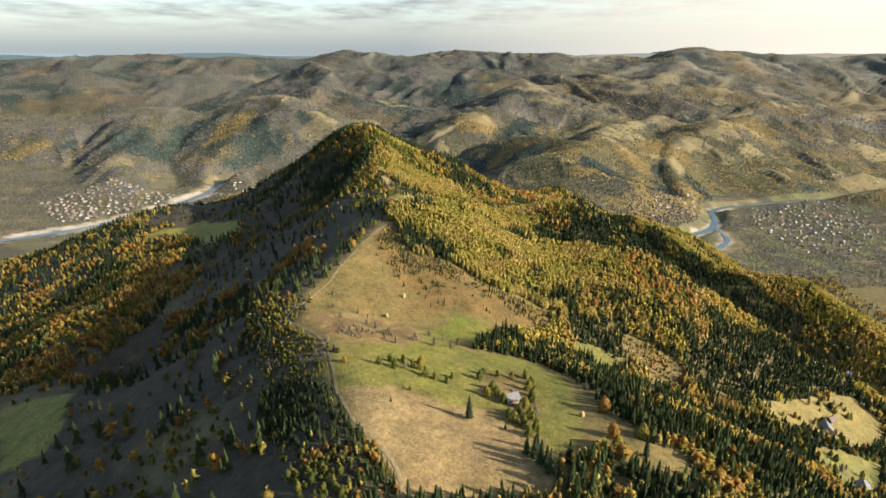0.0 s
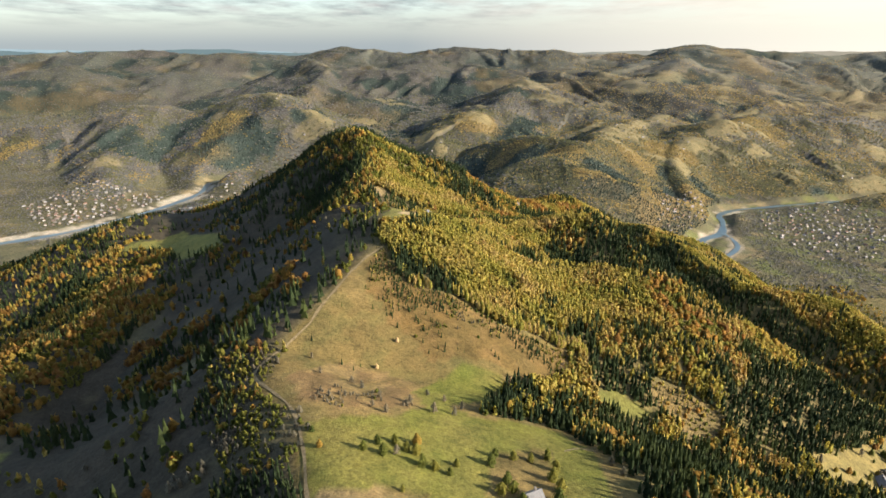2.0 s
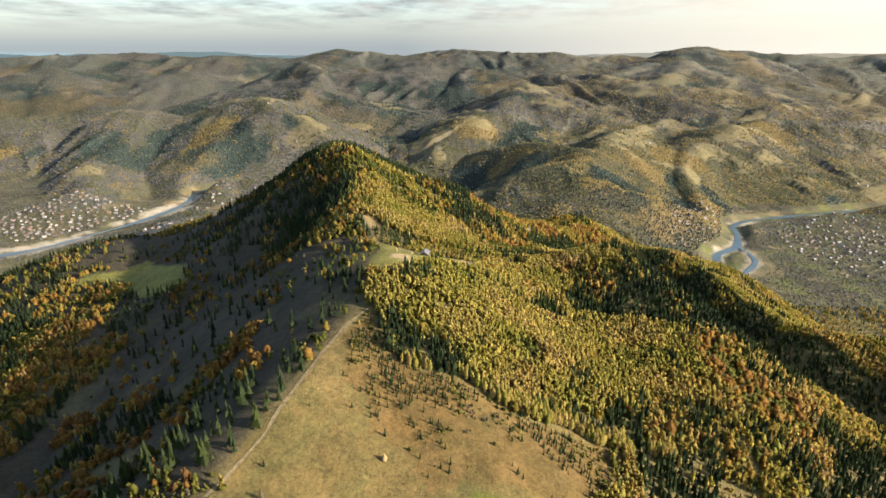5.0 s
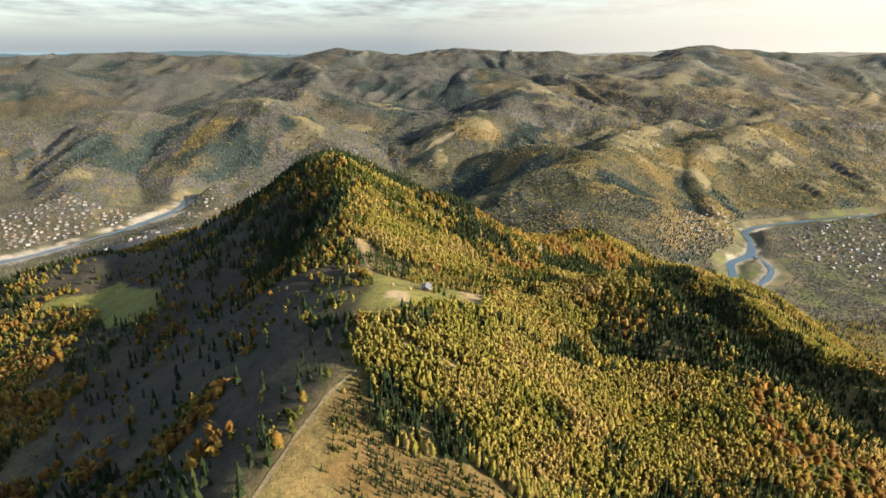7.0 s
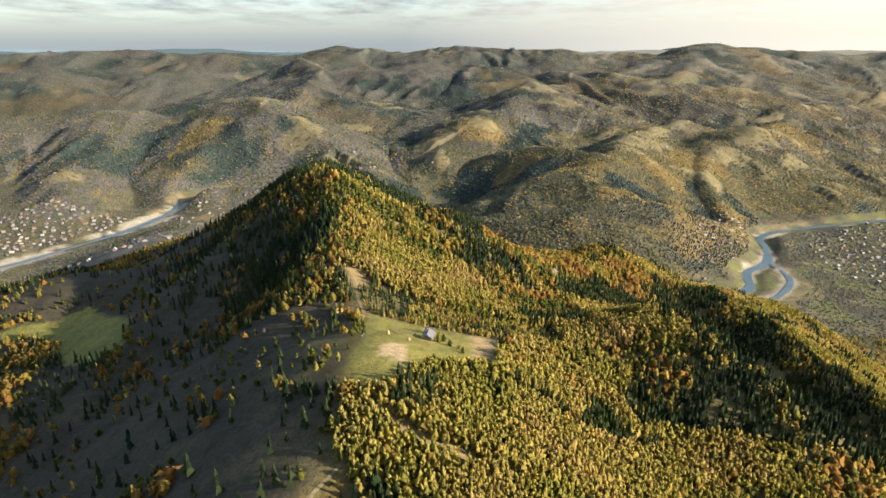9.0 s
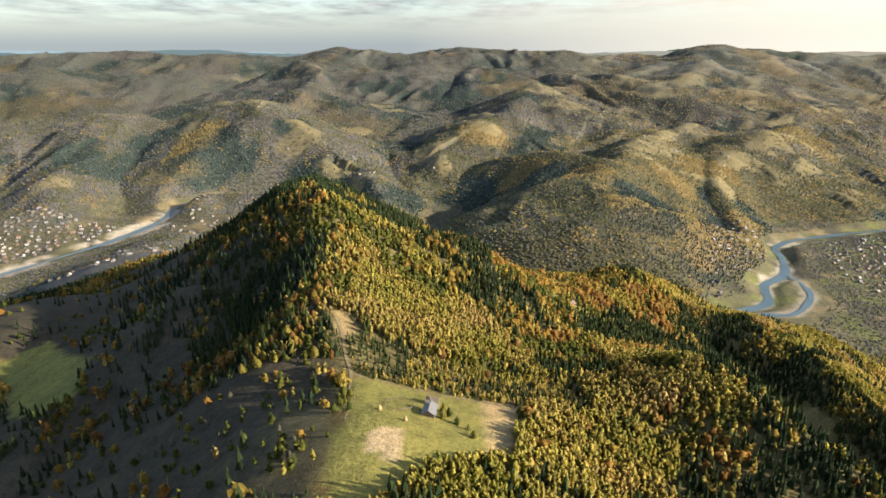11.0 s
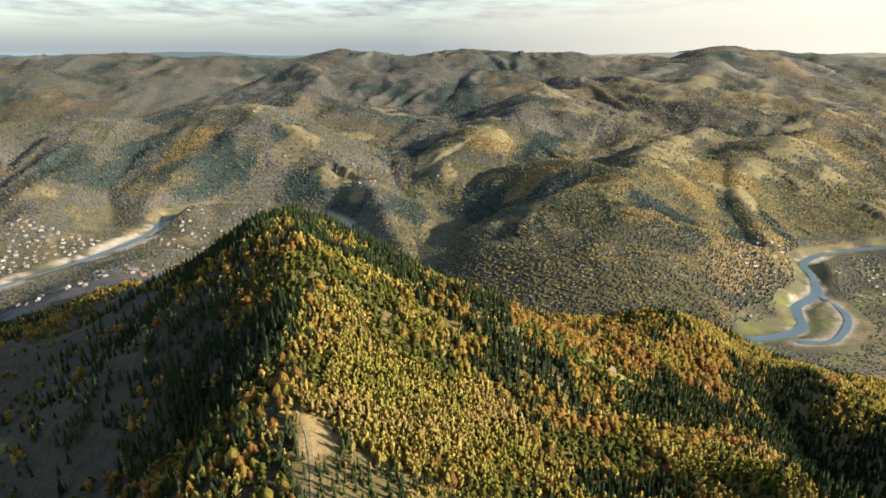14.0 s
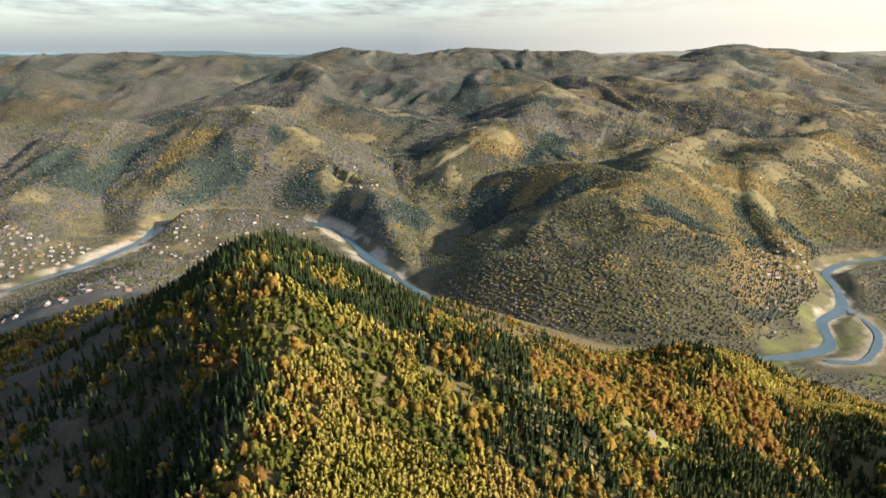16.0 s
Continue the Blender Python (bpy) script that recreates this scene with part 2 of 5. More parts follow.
# ---------------------------------------------------------------- relief of the land
# Each ridge: crest line (x, y, z), fall of its flanks, roundness of its crest.
RIDGES = {
    "main": ([(-10, -700, 300), (-20, -100, 340), (-45, 120, 338), (-44, 229, 340), (-101, 353, 343), (-65, 433, 349), (-31, 568, 337), (-86, 711, 342), (-112, 857, 360), (-148, 945, 364), (-260, 1080, 250), (-380, 1180, 130)], 0.70, 22),
    "east_face": ([(-32, 543, 363), (109, 586, 339), (240, 560, 264), (340, 530, 215), (430, 500, 170)], 0.63, 60),
    "south_face": ([(-27, 182, 339), (80, 191, 330), (180, 200, 280), (290, 260, 210)], 0.59, 50),
    "west_band": ([(-320, 760, 255), (-325, 660, 247), (-330, 547, 238), (-345, 450, 222), (-410, 370, 190)], 0.50, 30),
    "hillB_mid": ([(560, 1930, 185), (330, 1890, 168), (150, 1820, 105)], 0.60, 90),
    "shelf": ([(-83, 705, 347), (-178, 758, 304), (-310, 762, 242), (-408, 861, 266), (-620, 830, 195), (-800, 900, 120)], 0.43, 60),
    "west_low": ([(-89, 199, 306), (-220, 321, 269), (-340, 481, 238), (-480, 600, 190)], 0.42, 60),
    "spur": ([(-87, 800, 362), (-13, 814, 347), (59, 822, 311), (124, 857, 280), (172, 888, 262), (228, 908, 231), (288, 924, 216), (337, 923, 200), (400, 938, 194), (469, 1008, 136), (560, 1060, 80)], 0.72, 25),
    "shoulder": ([(-148, 945, 350), (-96, 890, 352), (-40, 850, 340), (10, 832, 325)], 0.72, 25),
    "west_foot": ([(-240, 1020, 300), (-330, 1110, 236), (-430, 1210, 190), (-540, 1310, 156), (-600, 1450, 124), (-610, 1600, 100)], 0.45, 70),
    "hump": ([(318, 905, 231), (312, 875, 237), (330, 835, 232), (337, 785, 228), (345, 740, 223), (356, 712, 218), (390, 698, 213), (462, 691, 207), (490, 600, 184), (560, 450, 150), (640, 300, 110)], 0.58, 18),
    "nose": ([(201, 944, 258), (283, 1014, 196), (377, 1057, 139), (449, 1119, 87)], 0.49, 25),
    "pyramid": ([(-700, 1960, 57), (-842, 2228, 195), (-1000, 2560, 270), (-850, 2680, 321), (-700, 3300, 299), (-780, 4200, 340), (-1050, 4600, 387)], 0.74, 40),
    "pyr_east": ([(-850, 2680, 323), (-560, 2500, 258), (-456, 2368, 186), (-380, 2260, 120)], 0.44, 40),
    "pyr_west": ([(-1000, 2560, 264), (-1376, 2715, 239), (-1700, 2500, 178), (-2100, 2350, 110)], 0.43, 60),
    "west_spur": ([(-1100, 2500, 230), (-1213, 2065, 120), (-1050, 1900, 100)], 0.45, 30),
    "back_east": ([(-700, 3300, 300), (-525, 3244, 246), (-197, 3642, 199)], 0.31, 60),
    "tip": ([(-250, 2450, 148), (-181, 1990, 107), (-90, 1750, 60)], 0.52, 25),
    "hillB": ([(120, 1640, 100), (330, 1640, 120), (470, 1740, 152), (560, 1930, 195), (579, 2050, 222), (700, 2350, 205), (864, 2678, 173), (1060, 2900, 190)], 0.72, 110),
    "hillB_front": ([(400, 1680, 128), (270, 1560, 84), (215, 1490, 40), (190, 1450, 12)], 0.62, 90),
    "hillB_w": ([(560, 1930, 183), (276, 2201, 179), (0, 2330, 142)], 0.68, 30),
    "hillB_e": ([(520, 1800, 142), (720, 1800, 56), (800, 1780, 17)], 0.53, 30),
    "hillC": ([(864, 2678, 173), (600, 3000, 220), (485, 3503, 290), (640, 3766, 262), (900, 4000, 240)], 0.36, 60),
    "hillC_w": ([(485, 3503, 290), (214, 2750, 229), (88, 2594, 220), (-10, 2420, 140)], 0.41, 40),
    "hillD": ([(850, 2265, 137), (1189, 2508, 190), (1462, 2792, 192), (1850, 2811, 184), (2300, 3000, 200), (2900, 3300, 200)], 0.55, 80),
    "hillD2": ([(1189, 2508, 202), (1250, 2250, 79), (1300, 2150, 20)], 0.43, 60),
    "hillD3": ([(1462, 2792, 200), (1500, 2500, 90), (1560, 2350, 20)], 0.35, 60),
    "peak": ([(900, 4000, 240), (1447, 3886, 320), (1700, 4500, 405), (2030, 5180, 498), (2500, 4900, 350), (2710, 4514, 250), (3000, 4200, 200)], 0.26, 80),
    "westfar": ([(-1700, 4700, 330), (-2172, 4300, 250), (-2598, 4320, 361), (-2874, 4243, 295), (-3400, 4000, 300), (-4200, 3900, 280)], 0.38, 80),
    "westmid": ([(-2598, 4320, 364), (-2172, 4006, 150), (-1900, 3500, 120)], 0.31, 60),
    "westlow": ([(-2874, 4243, 295), (-2900, 3500, 200), (-2700, 2900, 130)], 0.30, 60),
    "far": ([(-4600, 5150, 400), (-3000, 5180, 420), (-2300, 5120, 423), (-1500, 5150, 441), (-800, 5180, 470), (-300, 5150, 440), (150, 5180, 476), (600, 5180, 450), (950, 5180, 452), (1500, 5150, 440)], 0.24, 60),
    "far_e": ([(2030, 5180, 468), (2600, 5200, 450), (3300, 5180, 430), (4600, 5150, 410)], 0.28, 60),
    "farmid": ([(-300, 4700, 396), (150, 4500, 360), (485, 4600, 330), (900, 4700, 380)], 0.17, 60),
    "east_dark": ([(1330, 1990, 9), (1500, 2020, 51), (1800, 2050, 70), (2300, 2000, 90)], 0.33, 60),
}
# Valleys cut into the hills across the river: bed line (x, y, z), rise of the sides.
VALLEYS = [
    ([(262, 880, 218), (264, 830, 204), (270, 780, 192), (284, 720, 174), (312, 665, 152), (345, 630, 138), (395, 603, 126), (445, 562, 116), (505, 510, 106), (495, 400, 98), (430, 280, 85)], 1.05),
    ([(-235, 690, 278), (-255, 600, 262), (-268, 500, 245), (-275, 430, 232)], 0.5),
    ([(-200, 1195, 150), (-80, 1135, 140), (40, 1120, 110), (140, 1150, 80), (260, 1199, 50)], 0.8),
    ([(-60, 1720, 25), (-114, 2148, 72), (-200, 2400, 92), (-270, 2800, 122), (-170, 3300, 160), (0, 3900, 210), (100, 4500, 290)], 0.42),
    ([(-40, 1900, 40), (100, 2330, 108), (330, 2480, 135), (600, 2620, 150)], 0.45),
    ([(770, 1830, 25), (800, 2100, 95), (900, 2330, 140)], 0.38),
    ([(-950, 1960, 30), (-1080, 2200, 75), (-1120, 2450, 150)], 0.4),
    ([(-2600, 2200, 70), (-2200, 2900, 95), (-1900, 3500, 115), (-1600, 4200, 170), (-1300, 4800, 270)], 0.36),
    ([(1350, 3000, 130), (1700, 3400, 150), (2300, 3700, 165), (3000, 3900, 170)], 0.3),
    ([(300, 4200, 250), (700, 4400, 280), (1200, 4600, 330)], 0.3),
    ([(-900, 3000, 190), (-1200, 3500, 180), (-1650, 3900, 150)], 0.36),
]
# Broad swells (+) and hollows (-) of the near massif: centre x, y and height, all about 58 m in reach.
SWELLS = [(30, 340, 27), (-130, 780, 14), (90, 560, -20), (-190, 440, 23), (190, 660, 21), (190, 460, 11), (390, 620, 26), (10, 480, 8), (-190, 660, 17), (-90, 380, -5), (350, 1080, -10),
          (-150, 860, 19), (10, 800, 7), (450, 920, 6), (-310, 720, -11), (150, 560, -17), (-30, 680, -3), (230, 640, 26), (190, 780, 8), (90, 280, 11), (90, 840, -7),
          (252, 1062, 38), (110, 950, 14), (180, 985, 8), (-172, 800, 13)]
LATTICE = np.random.RandomState(7).rand(8, 256, 256)


def lattice_noise(x, y, seed):
    """Smooth noise in -1..1."""
    xi, yi = np.floor(x).astype(int), np.floor(y).astype(int)
    fx, fy = x - xi, y - yi
    fx, fy = fx * fx * fx * (fx * (fx * 6 - 15) + 10), fy * fy * fy * (fy * (fy * 6 - 15) + 10)
    g = LATTICE[seed % 8]
    a, b = g[xi % 256, yi % 256], g[(xi + 1) % 256, yi % 256]
    c, d = g[xi % 256, (yi + 1) % 256], g[(xi + 1) % 256, (yi + 1) % 256]
    return (a + (b - a) * fx + (c - a) * fy + (a - b - c + d) * fx * fy) * 2 - 1


def fbm(x, y, size, octaves=4, seed=0, ridged=False):
    total, amp, norm = 0.0, 1.0, 0.0
    for k in range(octaves):
        n = lattice_noise(x / size + 17.3 * k + seed * 5.1, y / size + 9.7 * k, seed + k)
        total = total + amp * (1 - 2 * np.abs(n) if ridged else n)
        norm, amp, size = norm + amp, amp * 0.5, size * 0.5
    return total / norm


def smooth_step(a, b, v):
    s = np.clip((v - a) / (b - a), 0, 1)
    return s * s * (3 - 2 * s)


def line_distance(x, y, nodes):
    best = np.full(np.shape(x), 1e9)
    for p, q in zip(nodes[:-1], nodes[1:]):
        dx, dy = q[0] - p[0], q[1] - p[1]
        s = np.clip(((x - p[0]) * dx + (y - p[1]) * dy) / (dx * dx + dy * dy), 0, 1)
        best = np.minimum(best, np.hypot(x - p[0] - s * dx, y - p[1] - s * dy))
    return best


def inside(x, y, poly):
    """1 within the outline, 0 outside."""
    odd = np.zeros(np.shape(x), bool)
    for (x0, y0), (x1, y1) in zip(poly, poly[1:] + poly[:1]):
        cross = ((y0 > y) != (y1 > y)) & (x < (x1 - x0) * (y - y0) / ((y1 - y0) or 1e-9) + x0)
        odd ^= cross
    return odd


def valley_floor(x, y):
    return 20 - 0.027 * np.clip(x, -1500, 1500) + np.maximum(0, y - 2700) * 0.05


NEAR_RIDGES = [r for r in RIDGES.values() if r[0][0][1] < 1400]
FAR_RIDGES = [r for r in RIDGES.values() if max(n[1] for n in r[0]) > 1000]


def height(x, y):
    """Height of the land in metres; each side of the river looks at its own ridges."""
    x, y = np.asarray(x, float), np.asarray(y, float)
    z, near = np.empty(x.shape), y < 1300
    if near.any():
        z[near] = relief(x[near], y[near], NEAR_RIDGES)
    if not near.all():
        z[~near] = relief(x[~near], y[~near], FAR_RIDGES)
    return z


def relief(x, y, ridges):
    """Ridges and valley floor melted together, with gullies and knolls."""
    low = valley_floor(x, y)
    acc = np.exp(np.clip((low - 250) / 14, -60, 60))
    far = smooth_step(1200, 1700, y)
    wx = x + far * 45 * fbm(x, y, 420, 3, 1)
    wy = y + far * 45 * fbm(x, y, 420, 3, 2)
    for nodes, fall, width in ridges:
        top = None
        across = nodes[0][1] > 1400
        run = 0.0
        for (x0, y0, z0), (x1, y1, z1) in zip(nodes[:-1], nodes[1:]):
            dx, dy = x1 - x0, y1 - y0
            s = np.clip(((wx - x0) * dx + (wy - y0) * dy) / (dx * dx + dy * dy), 0, 1)
            ox, oy = wx - x0 - s * dx, wy - y0 - s * dy
            d = np.hypot(ox, oy)
            h = z0 + s * (z1 - z0) - fall * (np.sqrt(d * d + width * width) - width)
            if top is None:
                top, along, off = h, run + s * math.hypot(dx, dy), d
                side = ox * dy - oy * dx
            else:
                up = h > top
                top = np.where(up, h, top)
                if across:
                    along, off = np.where(up, run + s * math.hypot(dx, dy), along), np.where(up, d, off)
                    side = np.where(up, ox * dy - oy * dx, side)
            run += math.hypot(dx, dy)
        if across:
            lane = along + 40 * fbm(wx, wy, 190, 2, 3) + np.where(side > 0, 900, 0) + 3000 * abs(z0) % 7
            wide = 150 if nodes[-1][1] < 2750 else 230
            spur = 1 - 2 * np.abs(lattice_noise(lane / wide, off / 900, 5)) + 0.5 * (1 - 2 * np.abs(lattice_noise(lane / (0.41 * wide), off / 420, 6)))
            top = top + (30 if wide == 150 else 32) * smooth_step(0, 170, off) * (spur - 0.4)
        acc = acc + np.exp(np.clip((top - 250) / 14, -60, 60))
    z = 250 + 14 * np.log(acc)
    for cx, cy, rise in SWELLS if ridges is NEAR_RIDGES else ():
        z = z + rise * np.exp(-((x - cx) ** 2 + (y - cy) ** 2) / (2 * 58.0 ** 2))
    for nodes, rise in VALLEYS:
        cut = None
        for (x0, y0, z0), (x1, y1, z1) in zip(nodes[:-1], nodes[1:]):
            dx, dy = x1 - x0, y1 - y0
            s = np.clip(((wx - x0) * dx + (wy - y0) * dy) / (dx * dx + dy * dy), 0, 1)
            d = np.hypot(wx - x0 - s * dx, wy - y0 - s * dy)
            h = z0 + s * (z1 - z0) + rise * d + (0.004 * np.maximum(0, d - 70) ** 2 if y0 < 1200 else 1.2 * np.maximum(0, 1300 - y))
            cut = h if cut is None else np.minimum(cut, h)
        z = z - 10 * np.log1p(np.exp(np.clip((z - cut) / 10, -40, 60)))
    bank = low + 2 + 0.75 * np.maximum(0, line_distance(x, y, RIVER) - 22)
    z = np.where(y > 1200, z - 6 * np.log1p(np.exp(np.clip((z - bank) / 6, -40, 60))), z)
    up = np.clip((z - low) / 90, 0, 1)
    z = z + up * (1 - far) * 4.0 * fbm(x, y, 90, 4, 3)
    z = z + up * far * (14 * fbm(x, y, 460, 4, 4, True) + 9 * fbm(x, y, 170, 3, 6, True) + 1)
    z = z + up * smooth_step(2600, 3600, y) * (22 * fbm(x, y, 900, 4, 5, True) + 20 * fbm(x, y, 330, 3, 2, True))
    z = z - 2.0 * (1 - smooth_step(14, 30, line_distance(x, y, RIVER))) * (y > 1200)
    return z


# ---------------------------------------------------------------- plan of the plant cover, in metres
MEADOW = [(-14, 170), (-18, 183), (-29, 196), (-39, 211), (-50, 234), (-60, 255), (-58, 271), (-68, 289), (-86, 308), (-91, 353), (-82, 379), (-75, 398), (-65, 434), (-56, 465), (-46, 474), (-39, 458), (-27, 437), (3, 433), (21, 431), (39, 423), (67, 429), (85, 423), (84, 401), (61, 378), (40, 365), (20, 322), (18, 313), (40, 312), (61, 317), (74, 302), (84, 273), (78, 243), (91, 234), (95, 212), (105, 213), (111, 201), (107, 192), (86, 194), (77, 204), (67, 206), (63, 198), (48, 196), (44, 178)]
GREEN = [(-60, 278), (-46, 286), (-21, 294), (-8, 312), (2, 316), (16, 309), (40, 312), (58, 313), (72, 293), (70, 260), (65, 221), (58, 206), (48, 202), (44, 214), (47, 255), (47, 288), (21, 276), (17, 247), (32, 242), (32, 225), (21, 237), (-1, 232), (-12, 242), (-39, 236), (-49, 235), (-59, 258)]
GREEN_UPPER = [(-16, 327), (2, 355), (12, 368), (31, 368), (36, 362), (21, 332), (-8, 308)]
FERN = [(-46, 472), (-39, 458), (-27, 437), (3, 433), (39, 423), (85, 423), (83, 400), (47, 371), (40, 379), (13, 372), (-9, 362), (-18, 380), (-35, 390), (-41, 409), (-50, 416), (-57, 446)]
ROUGH = [(-79, 325), (-55, 353), (-32, 348), (-9, 333), (-15, 306), (-47, 293), (-66, 296)]
TAWNY = [(-49, 235), (-26, 239), (-6, 236), (18, 230), (29, 217), (48, 202), (44, 178), (-14, 170), (-21, 182), (-34, 204)]
SCRUB = [(142, 421), (166, 422), (192, 412), (196, 404), (185, 386), (156, 373), (158, 393), (145, 398)]
GLADE_EAST = [(99, 397), (119, 405), (142, 394), (127, 381), (101, 385)]
DARK_SPRUCE = [(197, 414), (236, 451), (311, 499), (358, 496), (372, 470), (328, 436), (253, 396), (212, 391)]
SPRUCE_BELT = [(20, 325), (37, 352), (53, 353), (88, 384), (112, 375), (133, 372), (177, 371), (215, 376), (263, 361), (221, 284), (146, 199), (118, 201), (103, 210), (96, 225), (92, 235), (82, 239), (82, 262), (72, 296), (52, 299), (32, 303)]
SPRUCE_STRIP = [(-32, 522), (-12, 524), (-8, 514), (-17, 502), (-30, 506)]
GOLDEN_EAST = [(170, 557), (211, 552), (271, 547), (298, 510), (239, 472), (185, 471), (142, 489)]
WEST_BAND = [(-420, 350), (-362, 420), (-336, 466), (-328, 547), (-320, 675), (-330, 720), (-420, 770)]
WEST_LIT = [(-528, 771), (-455, 712), (-456, 660), (-340, 518), (-309, 472), (-333, 451), (-397, 451), (-560, 560)]
CLEARING = [(-55, 628), (-44, 624), (-21, 624), (9, 622), (32, 620), (24, 590), (18, 560), (6, 554), (-10, 546), (-24, 531), (-31, 518), (-45, 518), (-51, 529), (-53, 576)]
STUBBLE = [(-37, 570), (-24, 568), (-25, 544), (-38, 546)]
CREST_GLADE = [(-76, 688), (-69, 686), (-60, 674), (-63, 662), (-70, 660), (-75, 674)]
RIDE = [(-34, 505), (-22, 497), (-7, 493), (4, 490), (3, 486), (-9, 488), (-23, 491), (-33, 500)]
SHELF = [(-424, 780), (-418, 798), (-378, 798), (-357, 824), (-281, 759), (-261, 708), (-282, 700), (-317, 716), (-370, 775)]
LOW_LEFT = [(-335, 369), (-305, 366), (-275, 368), (-249, 318), (-242, 289), (-267, 281)]
FARMSTEAD = [(258, 400), (330, 438), (375, 463), (405, 448), (389, 420), (328, 385), (308, 392), (278, 385), (264, 387)]
FARM_LOW = [(288, 370), (367, 395), (310, 325), (247, 281), (265, 330)]
SPUR_MEADOW = [(347, 518), (434, 596), (464, 579), (492, 561), (488, 551), (398, 491), (361, 499), (341, 503)]
VALLEY_GLADE = [(278, 776), (300, 788), (310, 764), (298, 746), (282, 756)]
SPRUCE_VALLEY = [(90, 578), (114, 602), (136, 603), (152, 616), (138, 655), (262, 897), (293, 844), (310, 778), (328, 729), (377, 696), (364, 668), (205, 538), (168, 543), (141, 548), (115, 556), (94, 554)]
SPRUCE_SLOPE = [(-21, 837), (50, 891), (83, 837), (113, 803), (115, 771), (37, 741), (13, 753), (-12, 775), (-29, 795)]
CREST_WOODS = [(-143, 805), (-121, 805), (-87, 783), (-70, 750), (-75, 698), (-110, 707), (-143, 756)]
GLADE = [(82, 818), (104, 823), (123, 819), (115, 808), (96, 810)]
BIRCH_STAND = [(-44, 507), (-24, 528), (1, 546), (36, 548), (69, 540), (117, 528), (142, 505), (125, 476), (77, 444), (23, 430), (0, 458), (-27, 477)]
BIRCH_UPPER = [(-86, 781), (-62, 769), (-41, 748), (-4, 744), (17, 731), (23, 709), (-5, 694), (-24, 683), (-54, 678), (-68, 693), (-87, 726)]
BEECH_BELT = [(-28, 780), (-4, 780), (17, 783), (27, 761), (59, 757), (93, 751), (107, 700), (104, 644), (90, 636), (84, 679), (59, 719), (33, 741), (7, 751), (-8, 767)]
BEECH_SPUR = [(20, 852), (60, 880), (109, 946), (160, 960), (205, 935), (231, 894), (166, 838), (115, 837), (60, 835)]
RIVER = [(-1150, 1330), (-978, 1483), (-900, 1621), (-845, 1740), (-802, 1919), (-814, 2067), (-710, 2145), (-556, 2154), (-392, 2092), (-294, 1989), (-214, 1843), (-134, 1723), (-55, 1608), (24, 1543), (125, 1473), (229, 1433), (370, 1395), (543, 1411), (626, 1436), (680, 1474), (714, 1556), (797, 1625), (853, 1732), (884, 1819), (990, 1903), (1141, 1960), (1232, 1985), (1450, 2050), (1900, 2150)]
BRANCH = [(805, 1630), (801, 1562), (779, 1491), (695, 1406), (626, 1400)]
TRACKS = [
    [(-14, 150), (-15, 170), (-17, 180), (-21, 188), (-29, 198), (-38, 209), (-47, 227), (-51, 237), (-58, 262), (-70, 290), (-95, 320), (-98, 330), (-92, 347), (-86, 362), (-80, 378), (-77, 392), (-68, 420), (-61, 444), (-54, 462), (-45, 477)],
    [(-78, 690), (-68, 668), (-62, 645), (-56, 626), (-53, 600)],
    [(-55, 626), (-44, 622), (-21, 622), (9, 620), (32, 619)],
    [(-36, 508), (-22, 494), (-8, 490), (5, 488)],
]


def open_ground(x, y):
    """How open the near massif is: 1 meadow, 0 closed forest."""
    wob = 5 * fbm(x, y, 25, 3, 6)
    o = np.zeros(np.shape(x))
    for poly in (MEADOW, CLEARING, SHELF, LOW_LEFT, FARMSTEAD, FARM_LOW, SPUR_MEADOW, GLADE, GLADE_EAST, VALLEY_GLADE, CREST_GLADE, RIDE):
        o = np.maximum(o, inside(x + wob, y + wob, poly) * 1.0)
    return o


FAR_GOLD = [(434, 1707, 70, 60), (853, 2226, 120, 90), (831, 1887, 60, 60), (151, 2560, 110, 90), (-878, 2414, 90, 130), (228, 2105, 80, 60), (673, 2034, 70, 80), (259, 3284, 120, 120), (655, 1720, 60, 130), (560, 1600, 70, 60), (380, 1960, 90, 50)]
FAR_MEADOW = [(-498, 2361, 70, 60), (-352, 2255, 60, 45), (-272, 2172, 45, 35), (-1352, 2659, 160, 70), (478, 3360, 120, 110), (558, 3093, 110, 90), (-1196, 2048, 60, 90), (1486, 4151, 220, 120), (1751, 4303, 200, 120), (607, 2171, 70, 40), (-374, 2884, 60, 50), (-210, 2591, 40, 80), (-938, 2168, 60, 40), (-924, 2525, 40, 60), (-792, 4341, 200, 80), (-1480, 4623, 200, 70)]
FAR_SPRUCE = [(-419, 2233, 110, 60), (-534, 2447, 70, 50), (-513, 3175, 110, 70), (-777, 2327, 70, 110), (277, 2024, 90, 50), (450, 1646, 80, 50), (-817, 2241, 120, 90), (-324, 2075, 110, 60), (-132, 2057, 70, 90), (-1061, 2512, 90, 90), (89, 2122, 80, 90)]


def stands(x, y, spots):
    """Patches of one kind of growth with ragged edges, 0..1."""
    wx, wy = x + 35 * fbm(x, y, 110, 3, 1), y + 35 * fbm(x, y, 110, 3, 3)
    best = np.zeros(np.shape(x))
    for cx, cy, rx, ry in spots:
        best = np.maximum(best, smooth_step(1.15, 0.75, np.hypot((wx - cx) / rx, (wy - cy) / ry)))
    return best


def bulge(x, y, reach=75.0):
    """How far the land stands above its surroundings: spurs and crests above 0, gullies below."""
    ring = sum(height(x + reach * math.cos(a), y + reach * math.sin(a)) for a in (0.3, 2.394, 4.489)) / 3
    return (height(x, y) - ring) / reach


